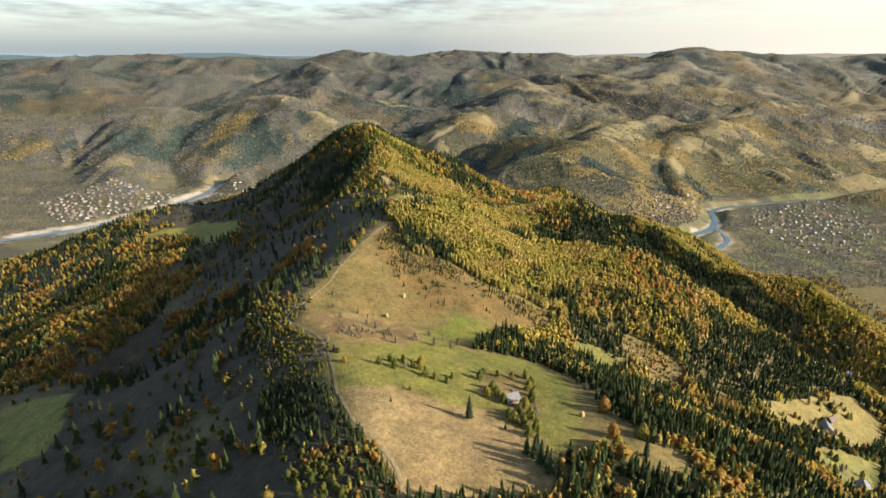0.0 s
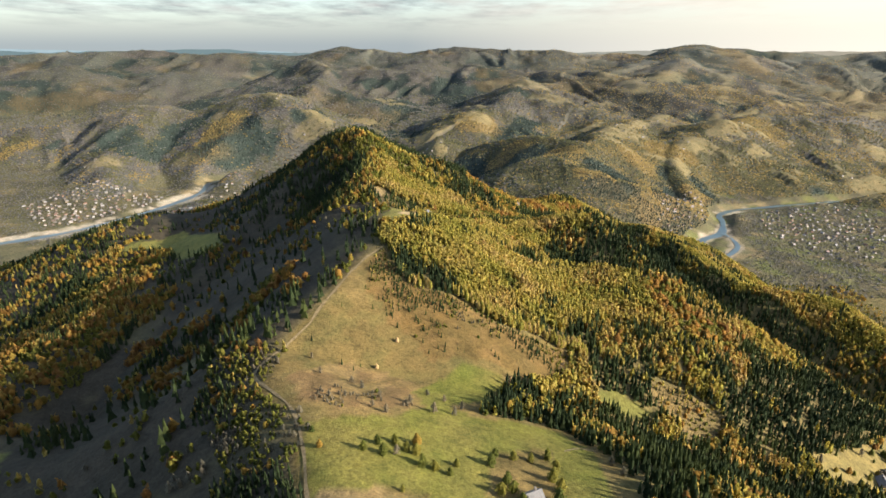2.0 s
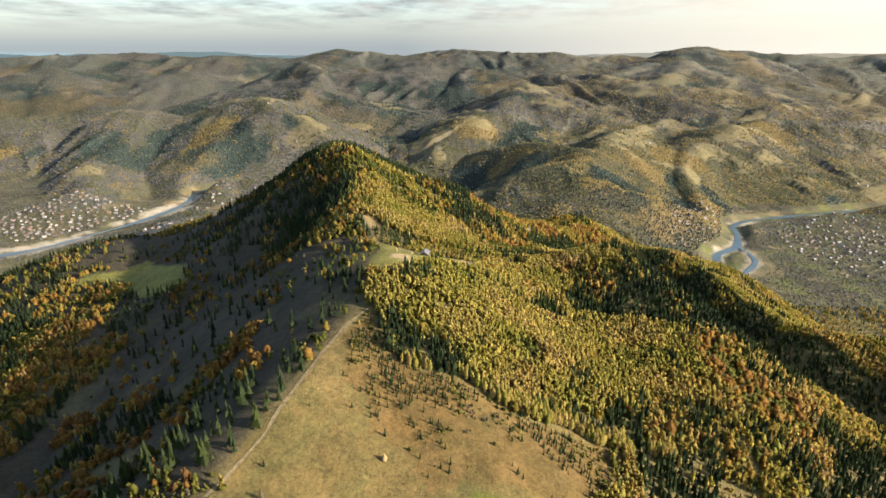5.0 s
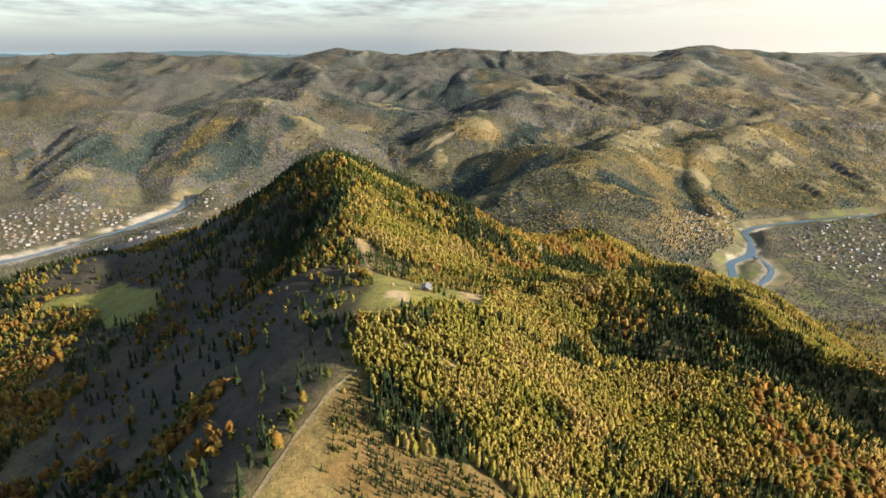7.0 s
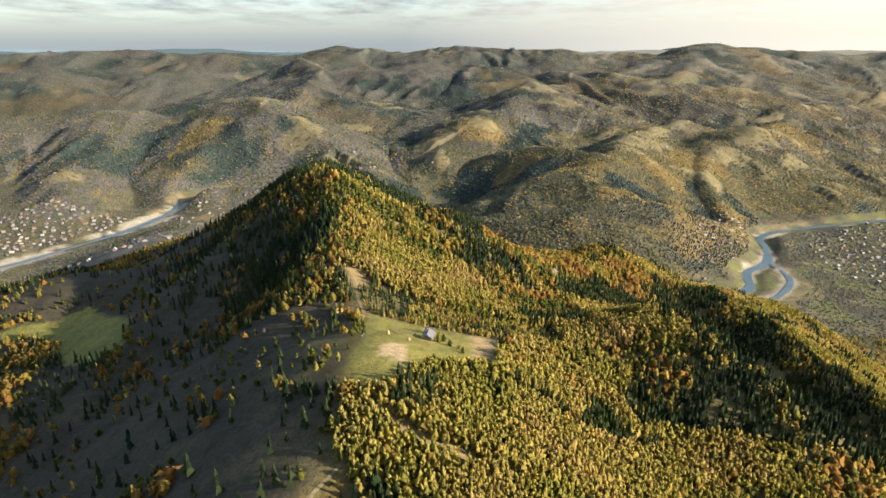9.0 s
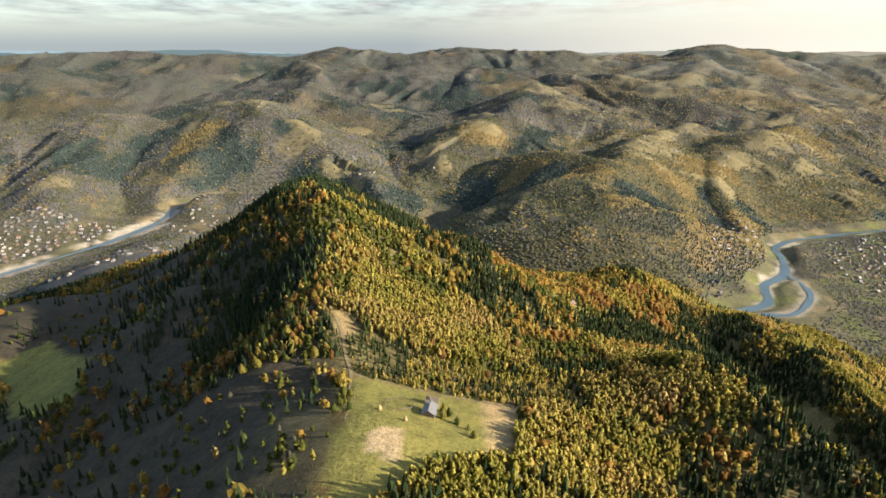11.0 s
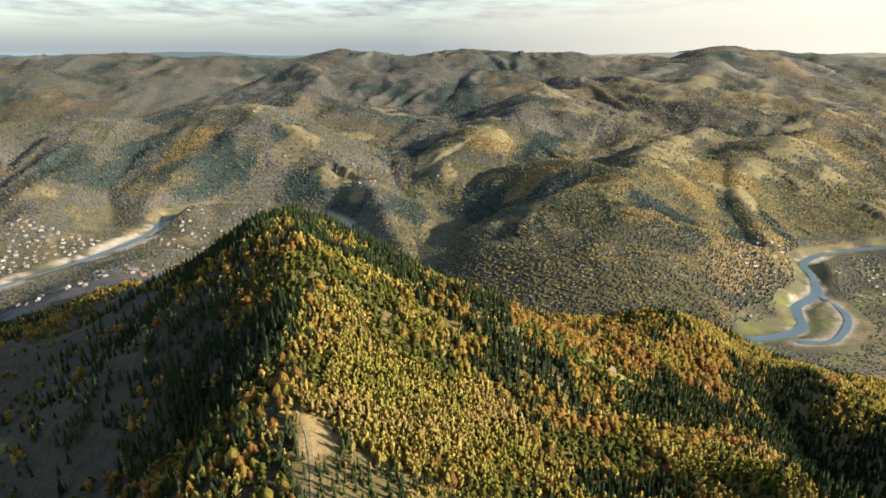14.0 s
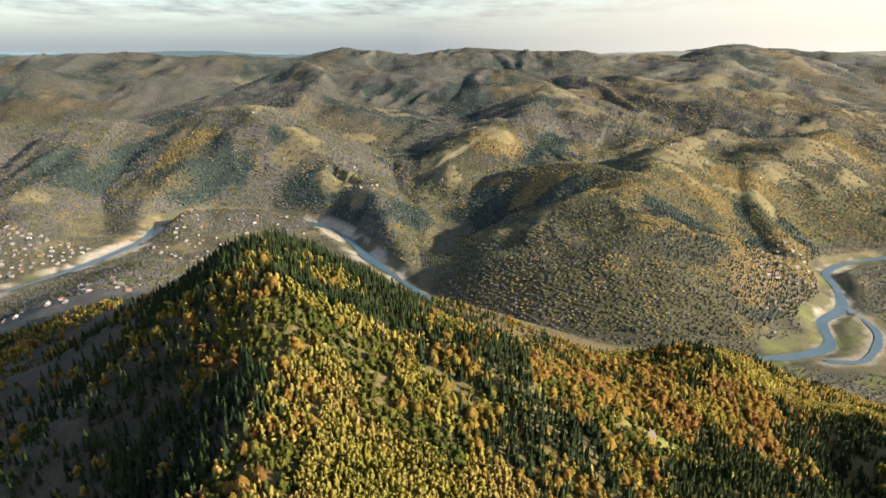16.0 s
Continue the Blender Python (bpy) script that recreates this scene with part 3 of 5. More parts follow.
def far_meadow(x, y, lie):
    """Hay meadows and pastures on the hills across the river, 0..1: on spurs and crests, with ragged edges; more
    eastwards, partly to lighten those hills in place of warm haze.
    """
    n = 0.8 * fbm(x, y, 240, 4, 2) + 0.5 * fbm(x, y, 900, 2, 5) + 0.25 * fbm(x, y, 60, 3, 7) + 1.5 * np.clip(lie, -0.25, 0.25) + np.where(y < 2600, 0.00026, 0.00012) * (np.clip(x, -900, 1800) - 500)
    return np.maximum(smooth_step(0.34, 0.46, n), 0.85 * stands(x, y, FAR_MEADOW)) * (y > 1250)


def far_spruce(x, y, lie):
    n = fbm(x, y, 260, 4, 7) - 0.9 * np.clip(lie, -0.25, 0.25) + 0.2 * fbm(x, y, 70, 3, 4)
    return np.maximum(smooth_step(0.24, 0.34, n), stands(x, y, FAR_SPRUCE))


def far_gold(x, y):
    # Gold gains eastwards, partly in place of the warm haze over those hills.
    return np.maximum(0.6 * smooth_step(0.24, 0.45, fbm(x, y, 330, 4, 0) + 0.00022 * np.clip(x - 100, 0, 1400)), stands(x, y, FAR_GOLD))


# ---------------------------------------------------------------- mesh helpers
def mesh_from_arrays(name, verts, tris, mat, attrs=(), smooth=False):
    """A triangle mesh from numpy arrays."""
    me = bpy.data.meshes.new(name)
    nv, nf = len(verts), len(tris)
    me.vertices.add(nv), me.loops.add(nf * 3), me.polygons.add(nf)
    me.vertices.foreach_set("co", np.ascontiguousarray(verts, np.float32).ravel())
    me.loops.foreach_set("vertex_index", np.ascontiguousarray(tris, np.int32).ravel())
    me.polygons.foreach_set("loop_start", np.arange(0, nf * 3, 3, dtype=np.int32))
    me.polygons.foreach_set("loop_total", np.full(nf, 3, np.int32))
    me.polygons.foreach_set("use_smooth", np.full(nf, smooth))
    for key, kind, data in attrs:
        a = me.attributes.new(key, kind, "POINT")
        a.data.foreach_set("color" if kind == "FLOAT_COLOR" else "value", np.ascontiguousarray(data, np.float32).ravel())
    me.update(calc_edges=True)
    me.materials.append(mat)
    return me


def part(name, bm, mat, parent=None, label=""):
    """Links a bmesh as one mesh object under a thing or part."""
    me = bpy.data.meshes.new(name)
    bm.to_mesh(me)
    bm.free()
    me.materials.append(mat)
    ob = new(name, me)
    ob.parent = parent
    return tagged(ob, label)


# ---------------------------------------------------------------- the ground sheet
def cover_colours(x, y, z):
    """Base colour of the ground from what grows on it, with some shade and haze painted in."""
    def tint(rgb):
        return np.array(rgb)[None, :]

    def blend(c, rgb, w):
        return c + (tint(rgb) - c) * np.clip(w, 0, 1)[:, None]
    n1, n2, n3 = fbm(x, y, 60, 4, 1), fbm(x, y, 160, 4, 3), fbm(x, y, 18, 3, 5)
    c = np.repeat(tint((0.070, 0.058, 0.032)), len(x), 0)
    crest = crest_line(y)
    # West of the crest the ground colour is darkened to deepen the flank's shade.
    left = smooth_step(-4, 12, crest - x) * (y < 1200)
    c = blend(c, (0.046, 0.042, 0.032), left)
    # Lighter grass fades out beyond y 560-680, where the painted shade is deepest.
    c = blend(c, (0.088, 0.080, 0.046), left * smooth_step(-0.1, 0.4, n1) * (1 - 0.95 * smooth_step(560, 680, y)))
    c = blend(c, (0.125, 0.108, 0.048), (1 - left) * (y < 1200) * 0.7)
    op = open_ground(x, y)
    wob = 3 * n3
    fine = fbm(x, y, 7, 3, 2)
    c = blend(c, (0.112, 0.088, 0.036), op)
    c = blend(c, (0.142, 0.110, 0.047), op * smooth_step(-0.1, 0.5, n1 + 0.6 * n3))
    c = blend(c, (0.100, 0.092, 0.036), op * smooth_step(0.05, 0.4, fine + 0.5 * n2) * 0.6)
    c = blend(c, (0.205, 0.155, 0.080), inside(x + wob, y + wob, TAWNY) * (0.7 + 0.5 * fine))
    c = blend(c, (0.150, 0.112, 0.058), inside(x + wob, y + wob, TAWNY) * smooth_step(0.12, 0.4, fbm(x, y, 26, 4, 5)) * 0.6)
    c = blend(c, (0.180, 0.130, 0.062), inside(x + wob, y + wob, ROUGH) * smooth_step(-0.2, 0.3, fine))
    c = blend(c, (0.120, 0.080, 0.042), inside(x + wob, y + wob, ROUGH) * smooth_step(0.15, 0.4, n3 - 0.5 * fine) * 0.7)
    green = np.maximum(inside(x + wob, y + wob, GREEN), inside(x + wob, y + wob, GREEN_UPPER))
    c = blend(c, (0.098, 0.108, 0.024), green * (0.8 + 0.4 * n3))
    c = blend(c, (0.140, 0.130, 0.038), green * smooth_step(0.0, 0.5, n1 + 0.4 * fine) * 0.7)
    c = blend(c, (0.128, 0.098, 0.045), inside(x + wob, y + wob, SCRUB) * 0.9)
    c = blend(c, (0.100, 0.070, 0.027), inside(x + wob, y + wob, FERN) * (0.85 + 0.3 * n3))
    c = blend(c, (0.140, 0.094, 0.040), inside(x + wob, y + wob, FERN) * smooth_step(0.05, 0.4, fine) * 0.7)
    c = blend(c, (0.075, 0.070, 0.028), inside(x + wob, y + wob, FERN) * smooth_step(0.15, 0.45, n1 - 0.3 * fine) * 0.7)
    for poly, rgb in ((CLEARING, (0.155, 0.15, 0.045)), (SHELF, (0.14, 0.145, 0.045)), (LOW_LEFT, (0.12, 0.13, 0.04)), (FARMSTEAD, (0.145, 0.125, 0.052)), (FARM_LOW, (0.125, 0.125, 0.045)), (GLADE_EAST, (0.115, 0.118, 0.035)), (RIDE, (0.20, 0.155, 0.08)), (VALLEY_GLADE, (0.15, 0.13, 0.06)), (CREST_GLADE, (0.21, 0.165, 0.085)), (SPUR_MEADOW, (0.13, 0.14, 0.045)), (GLADE, (0.17, 0.17, 0.05))):
        c = blend(c, rgb, inside(x + wob, y + wob, poly) * 0.9)
    c = blend(c, (0.26, 0.20, 0.105), inside(x + wob, y + wob, CLEARING) * smooth_step(-0.1, 0.2, x * 0.03 + n1))
    c = blend(c, (0.32, 0.25, 0.155), inside(x, y, STUBBLE) * 0.9)
    # across the river
    far = smooth_step(1150, 1300, y)
    w = fbm(x, y, 220, 5, 6)
    lie = np.zeros(len(x))
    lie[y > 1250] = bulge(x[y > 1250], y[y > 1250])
    # Greyed base tone: distance haze put into the ground colour.
    f = np.repeat(tint((0.084, 0.083, 0.080)), len(x), 0)
    f = blend(f, (0.074, 0.078, 0.068), smooth_step(-0.1, 0.3, w))
    f = blend(f, (0.070, 0.068, 0.042), smooth_step(-250, 50, x) * smooth_step(2500, 2100, y) * 0.9)
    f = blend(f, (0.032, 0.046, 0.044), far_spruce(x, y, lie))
    f = blend(f, (0.12, 0.095, 0.052), far_gold(x, y))
    f = blend(f, (0.140, 0.122, 0.068), far_meadow(x, y, lie) * 0.9 * (1 - 0.75 * smooth_step(3000, 4600, y)))
    # Beyond 3800 m the colour turns blue-grey, painted aerial haze.
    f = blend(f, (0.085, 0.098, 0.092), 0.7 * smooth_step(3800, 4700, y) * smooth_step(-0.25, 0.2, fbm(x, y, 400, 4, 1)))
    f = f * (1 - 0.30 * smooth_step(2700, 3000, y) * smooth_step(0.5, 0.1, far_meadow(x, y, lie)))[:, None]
    low = smooth_step(26, 8, z - valley_floor(x, y))
    plots = fbm(x * 0.8 + y * 0.3, y, 45, 3, 2)
    f = blend(f, (0.088, 0.086, 0.052), low)
    f = blend(f, (0.095, 0.105, 0.042), low * smooth_step(0.0, 0.35, plots) * smooth_step(-200, 500, x))
    f = blend(f, (0.060, 0.058, 0.042), low * smooth_step(0.05, 0.3, fbm(x, y, 90, 4, 4)))
    f = blend(f, (0.140, 0.118, 0.070), low * smooth_step(0.15, 0.5, -plots))
    bank = line_distance(x, y, RIVER) + 22 * n1 + 14 * n3 + 10 + 20 * n2 - 30 * smooth_step(100, -300, x)
    f = blend(f, (0.300, 0.275, 0.235), low * smooth_step(26, 12, bank) * 0.9 * smooth_step(-0.3, 0.05, fbm(x, y, 80, 3, 1) + 0.3 * n3))
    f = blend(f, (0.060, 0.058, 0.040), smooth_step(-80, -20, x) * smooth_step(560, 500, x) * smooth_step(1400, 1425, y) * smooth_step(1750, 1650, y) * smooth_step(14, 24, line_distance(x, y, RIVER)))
    bank2 = line_distance(x, y, BRANCH) + 5 * n1
    f = blend(f, (0.22, 0.20, 0.165), low * smooth_step(20, 9, bank2 + 6 * n3))
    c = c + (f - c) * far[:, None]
    return np.clip(c, 0.01, 0.8)


CREST_Y = [-700, 140, 170, 196, 234, 271, 308, 353, 398, 434, 474, 520, 575, 634, 690, 740, 780, 820, 860, 900, 940, 1080, 1180]
CREST_X = [-10, -10, -14, -29, -50, -58, -86, -91, -75, -65, -48, -50, -54, -60, -80, -98, -104, -112, -124, -133, -150, -260, -380]


def crest_line(y):
    """Where the main crest runs, x for each y."""
    return np.interp(y, CREST_Y, CREST_X)


def build_ground():
    ys = np.concatenate([np.arange(-700, 100, 40), np.arange(100, 1250, 4.2), np.arange(1250, 2700, 9.0), np.arange(2700, 5291, 22)])
    u = np.linspace(-1, 1, 341)
    u = 0.6 * u + 0.4 * u ** 3
    X = u[None, :] * (470 + 0.86 * np.maximum(ys, 0))[:, None]
    Y = np.repeat(ys[:, None], len(u), 1)
    x, y = X.ravel(), Y.ravel()
    z = height(x, y)
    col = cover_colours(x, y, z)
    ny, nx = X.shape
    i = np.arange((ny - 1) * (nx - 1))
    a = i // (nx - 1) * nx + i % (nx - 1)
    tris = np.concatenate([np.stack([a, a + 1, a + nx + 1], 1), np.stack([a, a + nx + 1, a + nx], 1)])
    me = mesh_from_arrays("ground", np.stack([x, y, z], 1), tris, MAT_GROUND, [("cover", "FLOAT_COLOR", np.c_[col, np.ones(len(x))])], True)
    tagged(new("ground", me), "hilly autumn land with grassy ridge, forest floor and river valley", "ground", kind="structure")


build_ground()


def resample(nodes, step):
    """Evenly spaced points on a smooth line through the nodes."""
    P = np.array(nodes, float)
    Q = np.vstack([2 * P[0] - P[1], P, 2 * P[-1] - P[-2]])
    out = []
    for k in range(1, len(Q) - 2):
        n = max(2, int(np.hypot(*(Q[k + 1] - Q[k])) / step))
        t = np.linspace(0, 1, n, endpoint=False)[:, None]
        p0, p1, p2, p3 = Q[k - 1], Q[k], Q[k + 1], Q[k + 2]
        out.append(0.5 * (2 * p1 + (p2 - p0) * t + (2 * p0 - 5 * p1 + 4 * p2 - p3) * t * t + (3 * p1 - p0 - 3 * p2 + p3) * t ** 3))
    return np.vstack(out + [P[-1:]])


def ribbon(name, nodes, width, lift, mat, step=4.0, level=False, vary=0.25, seed=1, across=3):
    """A strip of ground or water along a line, following the land."""
    P = resample(nodes, step)
    T = np.gradient(P, axis=0)
    T /= np.maximum(np.hypot(T[:, 0], T[:, 1]), 1e-6)[:, None]
    nrm = np.stack([-T[:, 1], T[:, 0]], 1)
    w = width * (1 + vary * fbm(P[:, 0], P[:, 1], width * 6, 3, seed))
    offs = np.linspace(-0.5, 0.5, across)
    V = P[:, None, :] + nrm[:, None, :] * (offs[None, :, None] * w[:, None, None])
    x, y = V[..., 0].ravel(), V[..., 1].ravel()
    z = height(x, y) + lift
    if level:
        mid = np.convolve(np.pad(height(P[:, 0], P[:, 1]), 4, mode="edge"), np.ones(9) / 9, mode="valid")
        z = np.repeat((mid + lift)[:, None], across, 1).ravel()
    n = len(P)
    i = np.arange((n - 1) * (across - 1))
    a = i // (across - 1) * across + i % (across - 1)
    tris = np.concatenate([np.stack([a, a + across, a + 1], 1), np.stack([a + 1, a + across, a + across + 1], 1)])
    return new(name, mesh_from_arrays(name, np.stack([x, y, z], 1), tris, mat, smooth=True))


# ---------------------------------------------------------------- tree shapes (unit height 1)
rng = np.random.RandomState(11)


def spruce_crown(tiers, points, seed, girth=0.19):
    """Tiers of drooping, ragged boughs."""
    r = np.random.RandomState(seed)
    V, F = [], []
    for k in range(tiers):
        f = k / tiers
        top, bot = 0.10 + 0.90 * (f + 1.55 / tiers), 0.10 + 0.90 * f
        top = min(top, 1.0)
        rad = girth * (1 - f) ** 0.9 + 0.012
        base = len(V)
        V.append((r.normal(0, 0.004), r.normal(0, 0.004), top))
        for j in range(points * 2):
            ang = math.pi * j / points + r.uniform(-0.15, 0.15) + k
            q = rad * (r.uniform(0.85, 1.15) if j % 2 == 0 else r.uniform(0.5, 0.68))
            V.append((q * math.cos(ang), q * math.sin(ang), bot + (r.uniform(-0.02, 0.0) if j % 2 == 0 else 0.03)))
        for j in range(points * 2):
            F.append((base, base + 1 + j, base + 1 + (j + 1) % (points * 2)))
    return np.array(V), np.array(F)


def spray_crown(sprays, radius, low, seed, slender=0.0, core=0.6, size=0.12, sides=5):
    """Airy crown of leaf sprays that face outwards, denser inside, with an uneven outline."""
    r = np.random.RandomState(seed)
    V, F = [], []
    lean = r.normal(0, 0.03, 2)
    lobes = r.uniform(0.7, 1.25, 5)

    def girth(t, ang):
        body = math.sin(math.pi * min(1.0, 0.12 + 0.88 * t) ** (0.62 + 0.3 * slender)) ** 0.75
        return radius * body * lobes[int(ang / (2 * math.pi) * 5) % 5]
    if core:
        levels = (0.10, 0.42, 0.74)
        for t in levels:
            for j in range(sides):
                ang = 2 * math.pi * (j + 0.5 * t) / sides
                g = core * girth(t, ang % (2 * math.pi)) * r.uniform(0.85, 1.15)
                V.append((g * math.cos(ang) + lean[0] * t, g * math.sin(ang) + lean[1] * t, low + (1 - low) * (t + r.uniform(-0.06, 0.06))))
        V.append((lean[0], lean[1], low + (1 - low) * 0.97))
        apex = len(V) - 1
        for lv in range(2):
            for j in range(sides):
                a, c = lv * sides + j, lv * sides + (j + 1) % sides
                F.extend([(a, c, c + sides), (a, c + sides, a + sides)])
        F.extend([(2 * sides + j, 2 * sides + (j + 1) % sides, apex) for j in range(sides)])
    for k in range(sprays):
        t, ang = (k + r.uniform(0, 1)) / sprays, r.uniform(0, 2 * math.pi)
        g = girth(t, ang) * r.uniform(0.55, 1.05)
        out = np.array((math.cos(ang), math.sin(ang), 0.35 + 0.8 * (t - 0.4) + r.normal(0, 0.25)))
        out /= np.linalg.norm(out)
        side = np.array((-math.sin(ang), math.cos(ang), r.normal(0, 0.25)))
        rise = np.cross(out, side)
        p = np.array((g * math.cos(ang) + lean[0] * t, g * math.sin(ang) + lean[1] * t, low + (1 - low) * t))
        q = size * r.uniform(0.65, 1.3)
        n = len(V)
        V.extend([p - side * q * 0.6 - rise * q * 0.55 + out * q * r.uniform(-0.1, 0.35), p + side * q * 0.6 - rise * q * r.uniform(0.2, 0.6), p + rise * q * r.uniform(0.6, 1.1) - out * q * 0.25])
        F.append((n, n + 1, n + 2))
    return np.array([tuple(v) for v in V]), np.array(F)


def trunk_shape(radius, top, sides=5, limbs=0, seed=0):
    r = np.random.RandomState(seed)
    V, F = [], []

    def tube(p, q, r0, r1):
        base = len(V)
        ax = np.array(q, float) - p
        ax /= np.linalg.norm(ax)
        u = np.cross(ax, (0.3, 1, 0.1))
        u /= np.linalg.norm(u)
        w = np.cross(ax, u)
        for pt, rr in ((p, r0), (q, r1)):
            for j in range(sides):
                t = 2 * math.pi * j / sides
                V.append(np.array(pt) + rr * (math.cos(t) * u + math.sin(t) * w))
        for j in range(sides):
            k = (j + 1) % sides
            F.extend([(base + j, base + k, base + sides + k), (base + j, base + sides + k, base + sides + j)])
    tube((0, 0, -0.06), (0, 0, top), radius, radius * 0.45)
    for k in range(limbs):
        t = r.uniform(0.35, 0.8) * top
        g = r.uniform(0, 2 * math.pi)
        tube((0, 0, t), (0.16 * math.cos(g), 0.16 * math.sin(g), t + r.uniform(0.12, 0.25)), radius * 0.5, radius * 0.15)
    return np.array(V), np.array(F)


def far_puff(seed):
    """Small rounded crown for woods far away."""
    r = np.random.RandomState(seed)
    ang = np.arange(5) * 2 * math.pi / 5 + r.uniform(-0.25, 0.25, 5)
    rad = 0.36 * r.uniform(0.7, 1.3, 5)
    v = np.vstack([np.stack([rad * np.cos(ang), rad * np.sin(ang), r.uniform(0.2, 0.5, 5)], 1), [(r.normal(0, 0.08), r.normal(0, 0.08), 0.95)]])
    return v, np.array([(j, (j + 1) % 5, 5) for j in range(5)])


def plume_crown(sides, radius, seed, sprays=4, belly=0.55):
    """Crown of a tree within a stand: an uneven rounded plume, seen mostly from above, with a few leaf sprays standing out."""
    r = np.random.RandomState(seed)
    lean = r.normal(0, 0.05, 2)
    V = []
    for t, g in ((0.16, 0.8), (belly, 1.0), (0.82, 0.58)):
        for j in range(sides):
            ang = 2 * math.pi * (j + r.uniform(-0.3, 0.3)) / sides + 3 * t
            q = radius * g * r.uniform(0.6, 1.35)
            V.append((q * math.cos(ang) + lean[0] * t, q * math.sin(ang) + lean[1] * t, t + r.uniform(-0.08, 0.08)))
    V.append((lean[0], lean[1], 1.0))
    F = [(3 * sides - sides + j, 2 * sides + (j + 1) % sides, 3 * sides) for j in range(sides)]
    for k in range(2):
        for j in range(sides):
            a, c = k * sides + j, k * sides + (j + 1) % sides
            F.extend([(a, c, c + sides), (a, c + sides, a + sides)])
    for k in range(sprays):
        t, ang = r.uniform(0.3, 0.9), r.uniform(0, 2 * math.pi)
        q = radius * r.uniform(0.7, 1.15) * (1.1 - 0.5 * t)
        p = np.array((q * math.cos(ang) + lean[0] * t, q * math.sin(ang) + lean[1] * t, t))
        size = radius * r.uniform(0.5, 0.9)
        n = len(V)
        for _ in range(3):
            V.append(tuple(p + r.normal(0, 0.5, 3) * size * np.array((1, 1, 1.3))))
        F.append((n, n + 1, n + 2))
    return np.array(V), np.array(F)


SHAPES = {
    "spruce": [spruce_crown(3, 3, s, 0.17) for s in range(10)],
    "birch": [plume_crown(3, 0.19, 20 + s, 4, 0.46) for s in range(24)],
    "beech": [plume_crown(5, 0.42, 40 + s, 5, 0.5) for s in range(14)],
    "green": [plume_crown(4, 0.36, 60 + s, 3, 0.45) for s in range(14)],
    "bare": [spray_crown(14, 0.34, 0.08, 80 + s, 0.2, 0.6, 0.16, 4) for s in range(6)],
    "spruce_far": [spruce_crown(1, 3, 90 + s, 0.21) for s in range(6)],
    "leafy_far": [far_puff(100 + s) for s in range(6)],
}


def scatter_mesh(name, shapes, x, y, z, tall, wide, tint, mat, label, category, smooth=False):
    """One mesh of many trees that nobody could count."""
    VV, FF, TT, n = [], [], [], 0
    pick = rng.randint(0, len(shapes), len(x))
    spin = rng.uniform(0, 2 * math.pi, len(x))
    for k, (v, f) in enumerate(shapes):
        s = np.where(pick == k)[0]
        if not len(s):
            continue
        c, d = np.cos(spin[s])[:, None], np.sin(spin[s])[:, None]
        px = (v[None, :, 0] * c - v[None, :, 1] * d) * (tall[s] * wide[s])[:, None] + x[s][:, None]
        py = (v[None, :, 0] * d + v[None, :, 1] * c) * (tall[s] * wide[s])[:, None] + y[s][:, None]
        pz = v[None, :, 2] * tall[s][:, None] + z[s][:, None]
        VV.append(np.stack([px, py, pz], 2).reshape(-1, 3))
        FF.append((f[None] + (np.arange(len(s)) * len(v))[:, None, None]).reshape(-1, 3) + n)
        TT.append(np.repeat(tint[s], len(v)))
        n += len(s) * len(v)
    me = mesh_from_arrays(name, np.vstack(VV), np.vstack(FF), mat, [("tint", "FLOAT", np.concatenate(TT))], smooth)
    return tagged(new(name, me), label, category, kind="stuff")


